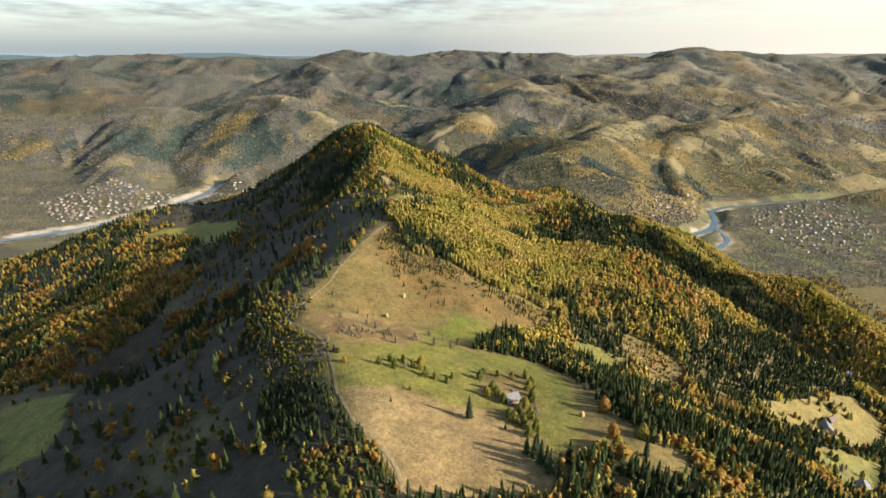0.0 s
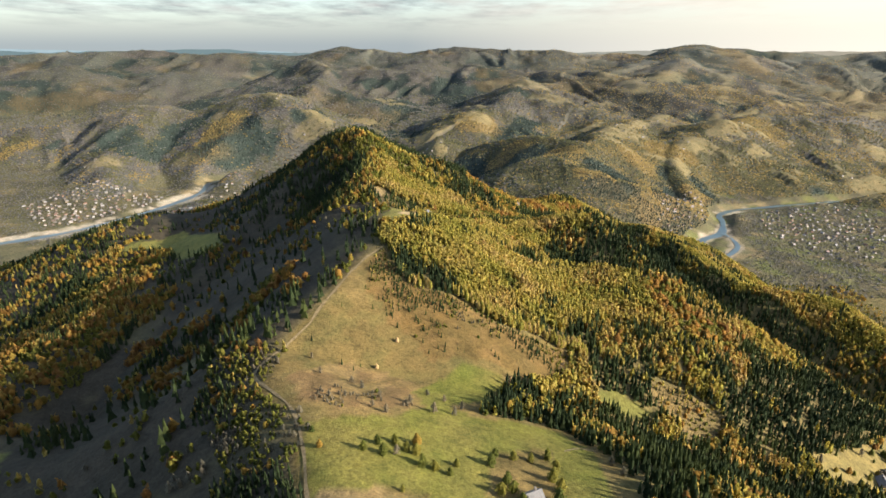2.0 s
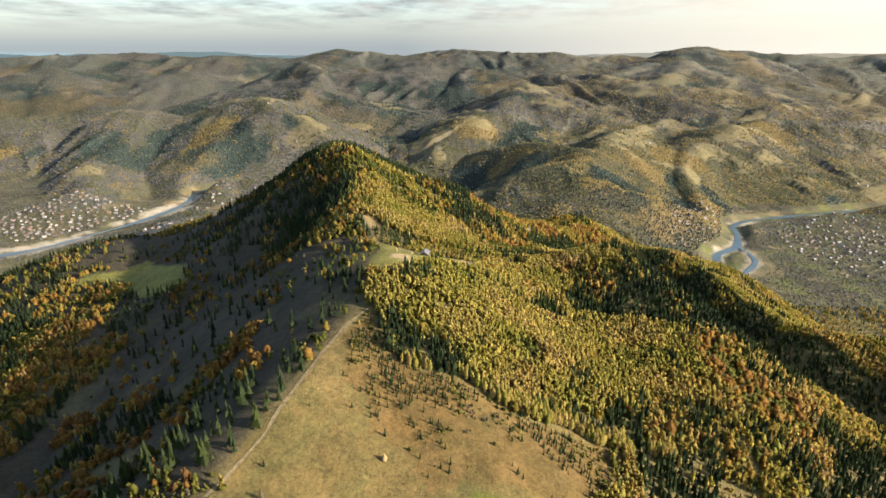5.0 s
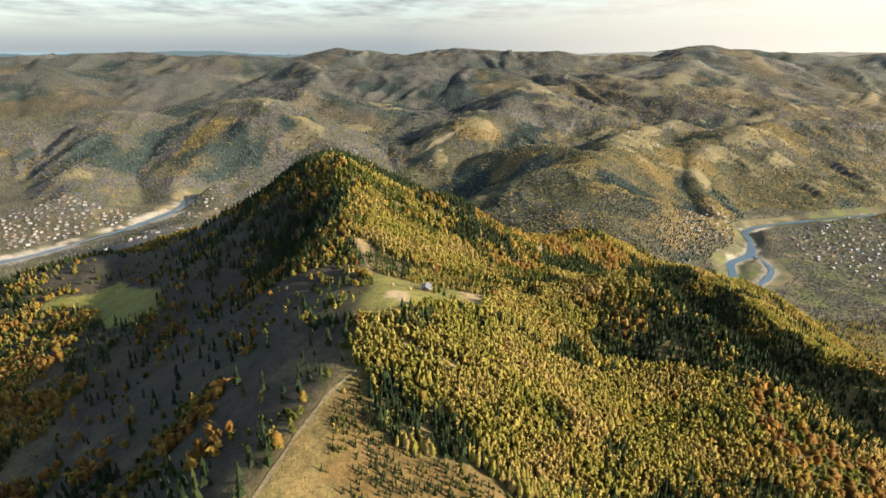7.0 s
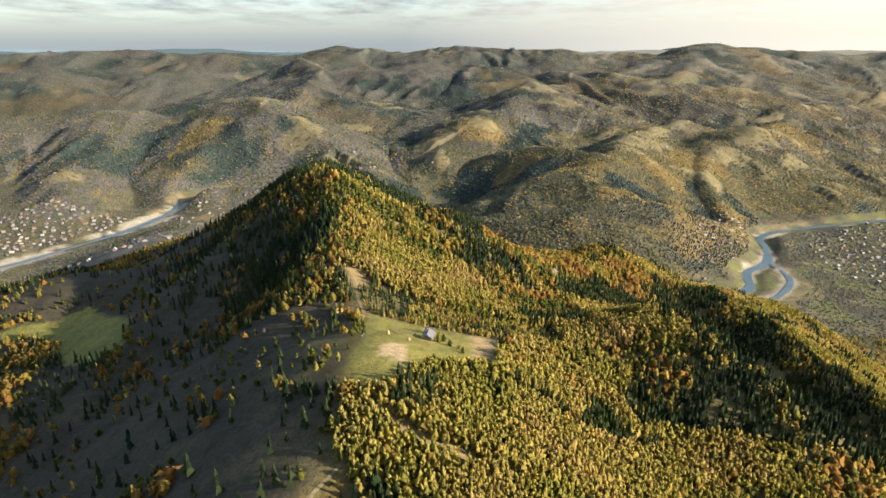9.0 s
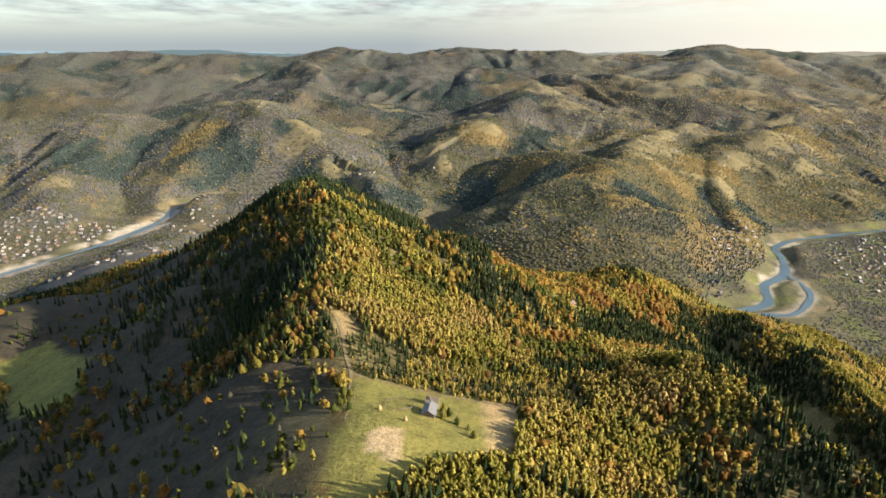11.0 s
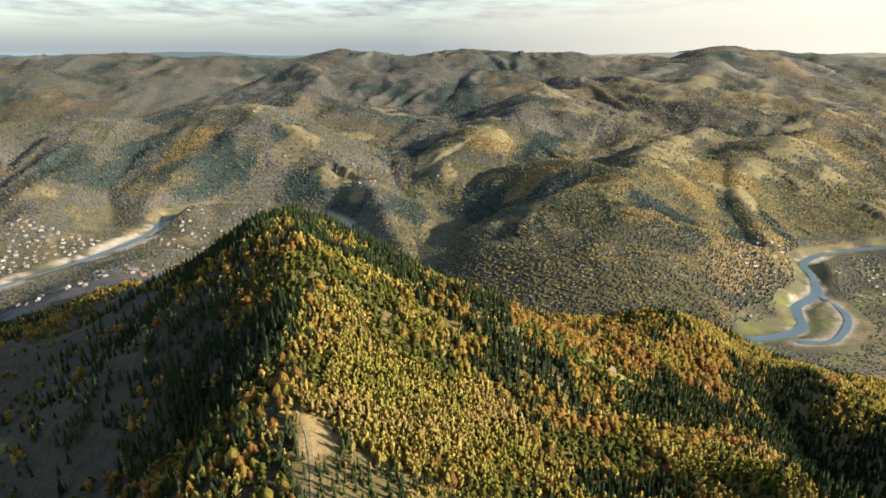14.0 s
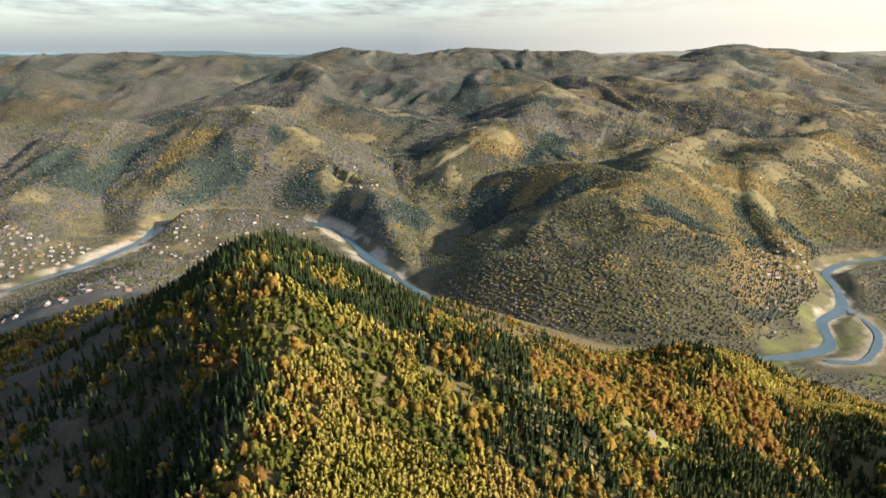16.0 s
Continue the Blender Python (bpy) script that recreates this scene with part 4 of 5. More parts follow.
# ---------------------------------------------------------------- what grows where on the near massif
def plant_near():
    """Jittered positions with a kind of tree each."""
    step = 1.85
    gx, gy = np.meshgrid(np.arange(-900, 900, step), np.arange(150, 1240, step))
    x = (gx + rng.uniform(-0.48, 0.48, gx.shape) * step).ravel()
    y = (gy + rng.uniform(-0.48, 0.48, gy.shape) * step).ravel()
    keep = (np.abs(x) < 200 + 0.70 * y) & (rng.rand(len(x)) < np.where(np.hypot(x + 20, y - 500) > 560, 0.38, 1.0))
    x, y = x[keep], y[keep]
    z = height(x, y)
    off = crest_line(y) - x
    left = off > 0
    right = ~left
    n1, n2, n3 = fbm(x, y, 70, 3, 2), fbm(x, y, 160, 3, 4), fbm(x, y, 30, 2, 6)
    n4 = fbm(x, y, 11, 2, 1)
    wob = 12 * n1

    def zone_of(poly, amount=1.0):
        return inside(x + wob * amount, y + wob * amount, poly)
    op = open_ground(x, y) > 0.5
    band = left & ((line_distance(x + wob, y + wob, WEST_BAND) < 40) | zone_of(WEST_LIT))
    beyond = left & (x < np.interp(y, [350, 466, 675, 770], [-440, -350, -330, -420]) - 20)
    top = left & (y > 640) & (x > -330)
    edge = left & (y < 350) & (off < 40)
    near_left = left & (y < 420) & (x > -280) & ~edge
    rim = left & (y >= 350) & (y < 640) & (off < 26)
    meadow = inside(x, y, MEADOW)
    fern, rough, scrub = zone_of(FERN, 0.25), zone_of(ROUGH, 0.25), zone_of(SCRUB, 0.3)
    dens = np.full(x.shape, 0.96)
    dens[left] = (0.10 + 0.75 * smooth_step(0.12, 0.42, n1 + 0.5 * n3))[left]
    dens[near_left] = (0.12 + 0.62 * smooth_step(0.0, 0.4, n3 + 0.3 * n1))[near_left]
    dens[beyond] = (0.5 + 0.5 * smooth_step(-0.2, 0.2, n1))[beyond]
    dens[band] = (0.35 + 0.55 * smooth_step(-0.1, 0.3, n3))[band]
    dens[top] = (0.22 + 0.75 * smooth_step(110, 30, off) + 0.25 * n1 + 0.2 * n3)[top]
    dens[rim] = (0.40 + 0.4 * n3)[rim]
    dens[edge] = (0.5 + 0.5 * smooth_step(-0.2, 0.3, n3 + n4))[edge]
    dens[op] = 0
    dens[scrub] = 0.45
    near_birch = smooth_step(6, 46, 44 - line_distance(x, y, [(-42, 470), (-27, 440), (3, 434), (39, 424), (85, 420)]))
    dens[fern & meadow] = (0.02 + 0.85 * smooth_step(0.06, 0.34, 0.32 * n3 + 0.34 * n4 + 0.62 * near_birch - 0.06))[fern & meadow]
    dens[rough & meadow] = (0.42 * smooth_step(0.10, 0.4, n3 + 0.7 * n4))[rough & meadow]
    for nodes in TRACKS:
        dens[line_distance(x, y, nodes) < 1.8] = 0
    dens[(z - valley_floor(x, y)) < 14] *= 0.3
    ok = rng.rand(len(x)) < dens
    x, y, z, off, left, right, n1, n2, n3, n4, wob, top, edge, rim, band, beyond, near_left, fern, rough, scrub = (a[ok] for a in (x, y, z, off, left, right, n1, n2, n3, n4, wob, top, edge, rim, band, beyond, near_left, fern, rough, scrub))
    # chances of spruce, birch, beech, green-leaved, bare
    P = np.tile([0.12, 0.70, 0.05, 0.12, 0.01], (len(x), 1))

    def zone(mask, p):
        P[mask] = p
    zone(left, [0.38, 0.08, 0.12, 0.30, 0.12])
    zone(left & (n2 > 0.0) & (off > 26), [0.30, 0.10, 0.16, 0.36, 0.08])
    zone(left & (n2 > -0.05) & (n3 > 0.14), [0.08, 0.08, 0.64, 0.20, 0.0])
    zone(near_left, [0.48, 0.12, 0.12, 0.22, 0.06])
    zone(beyond, [0.46, 0.24, 0.18, 0.12, 0.0])
    zone(band, [0.22, 0.24, 0.34, 0.20, 0.0])
    zone(rim, [0.52, 0.06, 0.08, 0.26, 0.08])
    zone(top, [0.62, 0.06, 0.14, 0.18, 0.0])
    zone(top & (off < 45) & (y < 840), [0.44, 0.10, 0.18, 0.28, 0.0])
    zone(right & (x < 190) & (y < 345), [0.66, 0.12, 0.07, 0.10, 0.05])
    zone(right & (x > 100) & (x < 430) & (y < 470), [0.56, 0.20, 0.14, 0.08, 0.02])
    zone(right & (x > 190) & (y > 470) & (y < 640), [0.40, 0.26, 0.24, 0.10, 0.0])
    outer = right & (x > np.interp(y, [600, 698, 712, 740, 785, 835, 880], [480, 392, 357, 346, 338, 331, 312]))
    zone(right & (x > 150) & (y > 590) & (y < 920) & ~outer, [0.80, 0.05, 0.11, 0.04, 0.0])
    zone(right & (x > 100) & (y > 745) & (y < 900) & ~outer, [0.72, 0.08, 0.16, 0.04, 0.0])
    zone(outer & (y > 480), [0.12, 0.62, 0.12, 0.14, 0.0])
    zone(right & (y > 640) & (x < 60), [0.24, 0.46, 0.08, 0.22, 0.0])
    zone(right & (y > 810) & (x < 120), [0.76, 0.06, 0.08, 0.10, 0.0])
    zone(right & (y > 940) & (x > 60), [0.22, 0.34, 0.26, 0.18, 0.0])
    for poly, p in ((BIRCH_STAND, [0.03, 0.88, 0.02, 0.07, 0]), (BIRCH_UPPER, [0.03, 0.91, 0.02, 0.04, 0]), (BEECH_BELT, [0.14, 0.10, 0.62, 0.14, 0]), (BEECH_SPUR, [0.14, 0.10, 0.62, 0.14, 0]),
                    (GOLDEN_EAST, [0.30, 0.32, 0.30, 0.08, 0]), (DARK_SPRUCE, [0.90, 0.04, 0.04, 0.02, 0]), (SPRUCE_BELT, [0.84, 0.06, 0.06, 0.04, 0]), (SPRUCE_SLOPE, [0.58, 0.05, 0.25, 0.12, 0]), (SPRUCE_VALLEY, [0.88, 0.03, 0.06, 0.03, 0]), (SPRUCE_STRIP, [0.85, 0.08, 0.0, 0.07, 0])):
        zone(inside(x + wob, y + wob, poly) & right, p)
    young = right & (y > 622) & (y < 668) & (x < 70)
    zone(young & (n3 > -0.1), [0.70, 0.16, 0.02, 0.12, 0.0])
    zone(inside(x + wob, y + wob, CREST_WOODS), [0.46, 0.10, 0.12, 0.32, 0.0])
    # spruces and beeches stand in clumps rather than evenly mixed
    clump = fbm(x, y, 30, 3, 7)
    lift = np.where(right, smooth_step(0.14, 0.36, clump), 0.5 * smooth_step(0.1, 0.35, clump))[:, None]
    P = P * (1 - lift * 0.75) + lift * 0.75 * np.array([0.80, 0.05, 0.06, 0.09, 0.0]) * (P[:, :1] > 0.1) + lift * 0.75 * P * (P[:, :1] <= 0.1)
    thin = np.where(right, smooth_step(0.05, -0.2, clump), 0)[:, None] * (P[:, :1] < 0.5)
    P = P * np.where(thin > 0, np.array([[0.3, 1.2, 1.2, 1.1, 1.0]]), 1.0)
    P = P / P.sum(1, keepdims=True)
    zone(scrub, [0.12, 0.24, 0.10, 0.34, 0.20])
    zone(edge, [0.34, 0.14, 0.06, 0.43, 0.03])
    zone(fern, [0.58, 0.04, 0.0, 0.34, 0.04])
    zone(rough, [0.02, 0.10, 0.04, 0.50, 0.34])
    mixed = 0.8 * fbm(x, y, 34, 3, 5) / 0.3 + 0.42 * rng.normal(0, 1, len(x))
    q = np.argsort(np.argsort(mixed)) / len(x)
    kind = (q[:, None] > np.cumsum(P, 1)).sum(1).clip(0, 4)
    small = fern | rough | scrub | edge
    stay = rng.rand(len(x)) < np.where(small, 0.75, np.choose(kind, [0.32, 0.97, 0.26, 0.42, 0.3]) * np.where(near_left, 0.5, 1.0)) * np.where(left & ~edge & ~band & ~beyond & ~top, 0.55, 1.0) * np.where(left & (kind == 1), 0.4, 1.0)
    x, y, z, kind, left, top, fern, n3, edge, near_left, scrub, young, rough = (a[stay] for a in (x, y, z, kind, left, top, fern, n3, edge, near_left, scrub, young, rough))
    n = len(x)
    tall = np.select([kind == 0, kind == 1, kind == 2, kind == 3], [rng.triangular(4.5, 8.2, 14, n), rng.triangular(5.2, 7.0, 9.0, n), rng.triangular(3.6, 5.4, 8.6, n), rng.triangular(2.4, 4.0, 7.0, n)], rng.uniform(3, 6, n))
    tall = tall * np.select([fern, rough, edge, near_left, scrub, young], [np.where(kind == 0, 0.40, 0.46), 0.5, 0.6, np.where(kind == 0, 1.35, 1.05), 0.55, 0.62], 1.0)
    return x, y, z, kind, tall, np.clip(0.5 + 0.5 * n3 + rng.normal(0, 0.13, n), 0, 1)


KINDS = ("spruce", "birch", "beech", "green", "bare")
NAMES = {"spruce": ("spruce_forest", "dark green spruce forest covering the ridge slopes"), "birch": ("birch_forest", "dense yellow birch and aspen woods on the sunlit slope"),
         "beech": ("beech_forest", "orange autumn beech woods among the spruces"), "green": ("shrub_woods", "olive green shrubs and young leafy trees"), "bare": ("bare_woods", "nearly bare greyish brown bushes and trees")}
near_x, near_y, near_z, near_kind, near_tall, near_tint = plant_near()
single = np.zeros(len(near_x), bool)
# trees of their own where the flight passes lowest over them
for k, (y0, y1, x0, x1) in enumerate(((140, 330, -260, 170), (425, 480, -40, 130), (640, 800, -120, 140), (150, 470, -160, 130), (150, 470, -200, 130))):
    s = np.where((near_kind == k) & (near_y > y0) & (near_y < y1) & (near_x > x0) & (near_x < x1))[0]
    single[s[np.argsort(near_y[s])][:(260, 240, 200, 120, 60)[k]]] = True
for k, key in enumerate(KINDS):
    s = (near_kind == k) & ~single
    if s.any():
        scatter_mesh(NAMES[key][0], SHAPES[key], near_x[s], near_y[s], near_z[s] - 0.3, near_tall[s], rng.uniform(0.8, 1.25, s.sum()), near_tint[s], MAT_STUFF[key], NAMES[key][1], "forest", key in ("birch", "beech", "green"))


def tree_prototype(key, seed):
    """A single tree with trunk and crown, 1 m high, to be scaled."""
    name = {"spruce": "spruce_tree", "birch": "birch_tree", "beech": "beech_tree", "green": "leafy_shrub", "bare": "bare_bush"}[key]
    label = {"spruce": "dark green spruce tree with drooping boughs", "birch": "slender yellow birch tree with pale trunk", "beech": "round orange beech tree in autumn leaf",
             "green": "olive green leafy shrub on the slope", "bare": "greyish brown nearly bare bush"}[key]
    root = tagged(new(name), label, "tree" if key in ("spruce", "birch", "beech") else "shrub", group=name + "s on the hillside")
    cr = {"spruce": lambda: spruce_crown(9, 8, 200 + seed), "birch": lambda: spray_crown(130, 0.185, 0.14, 220 + seed, 0.7, 0.75, 0.07, 6), "beech": lambda: spray_crown(150, 0.40, 0.12, 240 + seed, 0.0, 0.85, 0.10, 7),
          "green": lambda: spray_crown(90, 0.42, 0.06, 260 + seed, 0.2, 0.7, 0.13), "bare": lambda: spray_crown(80, 0.36, 0.1, 280 + seed, 0.2, 0.4, 0.10)}[key]()
    tr = trunk_shape(0.016 if key != "green" else 0.022, 0.8 if key == "spruce" else 0.62, 5, 0 if key == "spruce" else 4, seed)
    for nm, (v, f), mat in (("trunk", tr, MAT_PALEBARK if key == "birch" else MAT_BARK), ("crown", cr, MAT_THING[key])):
        ob = new(nm, mesh_from_arrays(nm, v, f, mat))
        ob.parent = root
    return root


def place_single_trees():
    for k, key in enumerate(KINDS):
        idx = np.where(single & (near_kind == k))[0]
        protos = []
        for n, i in enumerate(idx):
            h = near_tall[i] * (1.0 if k else 1.05)
            m = pose(near_x[i], near_y[i], near_z[i] - 0.1, 0, 0, rng.uniform(0, 360)) @ Matrix.Scale(h, 4)
            if n < 4:
                protos.append(tree_prototype(key, n))
                protos[n].matrix_world = m
            else:
                copy_tree(protos[n % 4], m)


def copy_tree(ob, m):
    got = copy_thing(ob, Matrix.Identity(4))
    got.matrix_basis = m
    return got


place_single_trees()


# ---------------------------------------------------------------- woods across the river
def plant_far():
    grids = [np.meshgrid(np.arange(-1900, 1900, 5.8), np.arange(1380, 2150, 5.8)), np.meshgrid(np.arange(-2600, 2600, 8.0), np.arange(2150, 2750, 8.0)), np.meshgrid(np.arange(380, 1250, 6.4), np.arange(1190, 1380, 6.4))]
    x = np.concatenate([(g[0] + rng.uniform(-4, 4, g[0].shape)).ravel() for g in grids])
    y = np.concatenate([(g[1] + rng.uniform(-4, 4, g[1].shape)).ravel() for g in grids])
    keep = np.abs(x) < 200 + 0.80 * y
    x, y = x[keep], y[keep]
    z = height(x, y)
    low = z - valley_floor(x, y) < 16
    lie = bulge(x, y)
    dens = 1 - 0.92 * far_meadow(x, y, lie)
    dens[low] = 0.42 + 0.55 * smooth_step(0.05, 0.35, fbm(x, y, 60, 3, 3))[low]
    dens[low & (x > -120) & (x < 540) & (y > 1440) & (y < 1750)] = 0.85
    near_river = np.minimum(line_distance(x, y, RIVER), line_distance(x, y, BRANCH))
    steep = (x > -50) & (x < 530) & (y > 1400)
    dens[low & steep] = 0.95
    dens[near_river < np.where(steep, 18, 42)] = 0
    dens[(near_river >= 42) & (near_river < 64) & low & ~steep] = 0.5
    ok = rng.rand(len(x)) < dens
    x, y, z, low, lie = x[ok], y[ok], z[ok], low[ok], lie[ok]
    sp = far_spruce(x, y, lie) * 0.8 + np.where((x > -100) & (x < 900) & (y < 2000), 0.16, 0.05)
    # Golden crowns increase with x, partly to imitate warm haze by colour.
    gold = far_gold(x, y) * 0.9 + 0.06 + 0.34 * smooth_step(-50, 900, x)
    q = rng.rand(len(x))
    patch = np.clip(0.5 + 0.9 * fbm(x, y, 45, 3, 2) + 0.22 * rng.normal(0, 1, len(x)), 0, 1)
    kind = np.where(q < sp, 0, np.where(patch < gold, 2, np.where((patch > 0.62) | ((x > -150) & (rng.rand(len(x)) < 0.7)), 3, 4)))
    kind[low] = np.where(rng.rand(low.sum()) < 0.6, 4, 3)
    return x, y, z, kind, low


fx, fy, fz, fkind, flow = plant_far()
far_grids = [np.meshgrid(np.arange(-3200, 3200, 13.5), np.arange(2750, 3700, 13.5)), np.meshgrid(np.arange(-4200, 4200, 20.0), np.arange(3700, 5150, 20.0))]
gx_far, gy_far = (np.concatenate([g[k].ravel() for g in far_grids]) for k in (0, 1))
gx_far, gy_far = gx_far + rng.uniform(-7, 7, len(gx_far)), gy_far + rng.uniform(-7, 7, len(gy_far))
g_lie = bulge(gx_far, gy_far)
s = (np.abs(gx_far) < 150 + 0.8 * gy_far) & (rng.rand(len(gx_far)) < 1 - 0.92 * far_meadow(gx_far, gy_far, g_lie))
gx_far, gy_far, g_lie = gx_far[s], gy_far[s], g_lie[s]
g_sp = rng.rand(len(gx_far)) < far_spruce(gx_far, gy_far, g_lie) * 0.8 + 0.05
fx, fy, fz = np.r_[fx, gx_far], np.r_[fy, gy_far], np.r_[fz, height(gx_far, gy_far)]
# Golden share also rises eastwards out here, for the same warm haze tone.
fkind, flow = np.r_[fkind, np.where(g_sp, 0, np.where(rng.rand(len(gx_far)) < 0.5 * smooth_step(0, 1200, gx_far), 2, np.where(rng.rand(len(gx_far)) < 0.4, 3, 4)))], np.r_[flow, np.zeros(len(gx_far), bool)]
for k, key, lab in ((0, "spruce", "far dark spruce stands across the river"), (2, "beech", "far golden beech woods across the river"), (3, "green", "far olive woods across the river"), (4, "bare", "far bare woods across the river, greyed to suggest haze")):
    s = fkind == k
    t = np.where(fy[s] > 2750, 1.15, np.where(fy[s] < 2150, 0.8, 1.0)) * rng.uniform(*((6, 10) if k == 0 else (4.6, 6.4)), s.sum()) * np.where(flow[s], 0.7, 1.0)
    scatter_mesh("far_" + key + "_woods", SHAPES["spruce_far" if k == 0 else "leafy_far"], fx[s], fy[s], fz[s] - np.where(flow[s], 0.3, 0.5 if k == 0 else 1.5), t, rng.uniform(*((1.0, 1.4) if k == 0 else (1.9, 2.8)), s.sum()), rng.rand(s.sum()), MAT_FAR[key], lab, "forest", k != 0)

# ---------------------------------------------------------------- river and tracks
tagged(ribbon("river", RIVER, 17, 1.1, MAT_WATER, 8, True, 0.7), "shallow blue-grey river winding through the valley", "river", kind="structure")
tagged(ribbon("river_branch", BRANCH, 12, 1.3, MAT_WATER, 8, True, 0.5), "narrow side arm of the river round an island", "river", kind="structure")
for nodes in TRACKS:
    tagged(ribbon("dirt_track", nodes, 1.5, 0.22, MAT_DIRT, 2.0, vary=0.7, across=4), "rutted brown dirt track along the grassy crest", "track", kind="structure")


# ---------------------------------------------------------------- ranges on the horizon
def horizon_range(y0, low, high, size, seed, rgb):
    """A far mountain range behind the last hills; it glows by itself, with haze painted into its colour."""
    mat = bpy.data.materials.new("hazy_glow_range")
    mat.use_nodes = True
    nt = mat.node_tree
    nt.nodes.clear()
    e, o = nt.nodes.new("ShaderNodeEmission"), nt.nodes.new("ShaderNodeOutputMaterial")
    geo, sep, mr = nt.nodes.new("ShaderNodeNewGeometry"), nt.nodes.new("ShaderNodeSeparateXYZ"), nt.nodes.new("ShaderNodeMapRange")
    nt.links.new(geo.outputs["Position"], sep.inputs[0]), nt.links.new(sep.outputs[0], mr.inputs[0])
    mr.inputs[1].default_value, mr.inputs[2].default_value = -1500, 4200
    # Emission colour stands in for haze: blue in the west, warm in the east.
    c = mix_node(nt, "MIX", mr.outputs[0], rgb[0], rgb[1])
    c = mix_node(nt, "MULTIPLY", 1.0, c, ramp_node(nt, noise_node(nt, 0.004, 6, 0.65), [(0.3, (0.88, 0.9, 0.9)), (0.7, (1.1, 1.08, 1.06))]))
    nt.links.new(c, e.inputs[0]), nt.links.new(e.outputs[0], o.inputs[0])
    x = np.linspace(-5200, 5200, 500)
    top = low + (high - low) * np.clip(0.5 + 0.5 * fbm(x, np.full(500, y0 * 1.7), size, 5, seed, True) + 0.35 * fbm(x, np.full(500, 90.0), size * 3, 2, seed), 0, 1.2)
    n = 500
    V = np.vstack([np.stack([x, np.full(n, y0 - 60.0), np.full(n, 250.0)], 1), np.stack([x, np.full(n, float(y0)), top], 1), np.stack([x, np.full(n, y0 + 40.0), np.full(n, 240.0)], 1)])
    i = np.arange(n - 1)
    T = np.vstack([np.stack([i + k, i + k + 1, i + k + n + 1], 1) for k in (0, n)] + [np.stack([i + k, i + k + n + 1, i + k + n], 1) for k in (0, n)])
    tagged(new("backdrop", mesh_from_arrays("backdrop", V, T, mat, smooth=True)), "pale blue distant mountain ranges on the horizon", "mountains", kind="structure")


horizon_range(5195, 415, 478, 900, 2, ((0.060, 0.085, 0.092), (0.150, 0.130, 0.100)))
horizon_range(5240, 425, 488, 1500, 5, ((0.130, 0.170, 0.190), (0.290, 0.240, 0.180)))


# ---------------------------------------------------------------- single trees and bushes on the meadows
SPECIMENS = {
    "spruce": [(12, 223, 13), (35, 199, 11), (38, 197, 12), (40, 193, 13), (42, 191, 12), (43, 188, 13), (40, 203, 10), (50, 180, 15), (53, 184, 14), (54, 180, 16), (60, 190, 15), (61, 185, 16), (58, 179, 15), (51, 176, 14), (87, 203, 10), (-45, 399, 4), (-64, 396, 3), (-47, 351, 3), (-57, 349, 4), (-50, 345, 3), (-76, 362, 4), (77, 192, 9), (81, 190, 10), (87, 189, 11), (91, 189, 9), (99, 191, 10), (104, 194, 9), (92, 185, 11), (80, 183, 12), (35, 351, 8), (42, 357, 9), (30, 342, 7), (-24, 226, 3), (28, 217, 4)],
    "beech": [(79, 241, 9), (76, 215, 8), (75, 205, 8), (91, 218, 8), (195, 394, 9), (116, 196, 9), (96, 240, 8), (96, 251, 8), (129, 447, 10), (154, 459, 8), (198, 460, 9), (181, 458, 8), (192, 452, 8), (-51, 261, 4), (-12, 272, 6)],
    "green": [(-33, 261, 5), (-28, 267, 5), (-25, 260, 6), (-21, 270, 5), (-16, 266, 5), (-12, 265, 6), (-9, 258, 6), (-4, 257, 5), (2, 255, 4), (20, 267, 6), (25, 255, 6), (27, 250, 6), (30, 243, 6), (22, 248, 6), (22, 274, 5), (30, 274, 5), (38, 275, 5), (46, 279, 6), (48, 270, 6), (47, 254, 7), (40, 239, 7), (41, 228, 7), (37, 222, 6), (33, 224, 6), (31, 229, 5), (42, 218, 7), (38, 213, 6), (5, 262, 4), (-16, 240, 3), (45, 262, 7), (44, 246, 7), (36, 232, 6), (-9, 588, 5), (-6, 592, 5), (-9, 597, 5), (2, 580, 3), (4, 572, 4), (-3, 584, 4), (-50, 585, 4), (-52, 600, 4)],
    "bare": [(-73, 347, 4), (-48, 306, 4), (-42, 321, 5), (-32, 311, 5), (-55, 303, 4), (-27, 295, 5), (-65, 331, 4), (-5, 305, 6), (5, 307, 5), (0, 323, 4), (9, 315, 5), (-17, 311, 5), (-9, 326, 4), (-34, 299, 4), (-48, 327, 4), (76, 282, 5), (78, 272, 5), (-64, 275, 4), (-59, 263, 4), (-20, 262, 5), (44, 232, 6)],
}
# shrubs and fruit trees round the farmsteads on the eastern flank
yard = np.random.RandomState(5)
for cx, cy, rx, ry, count in ((318, 392, 26, 24, 34), (292, 330, 24, 26, 30), (350, 436, 26, 16, 16), (285, 380, 22, 16, 18)):
    for _ in range(count):
        px, py = cx + yard.normal(0, rx * 0.6), cy + yard.normal(0, ry * 0.6)
        if min(math.hypot(px - a, py - d) for a, d in ((320, 403), (334, 417), (288, 317))) > 7:
            SPECIMENS[("green", "bare", "beech", "spruce")[yard.choice(4, p=(0.5, 0.26, 0.16, 0.08))]].append((px, py, yard.uniform(3, 7.5)))
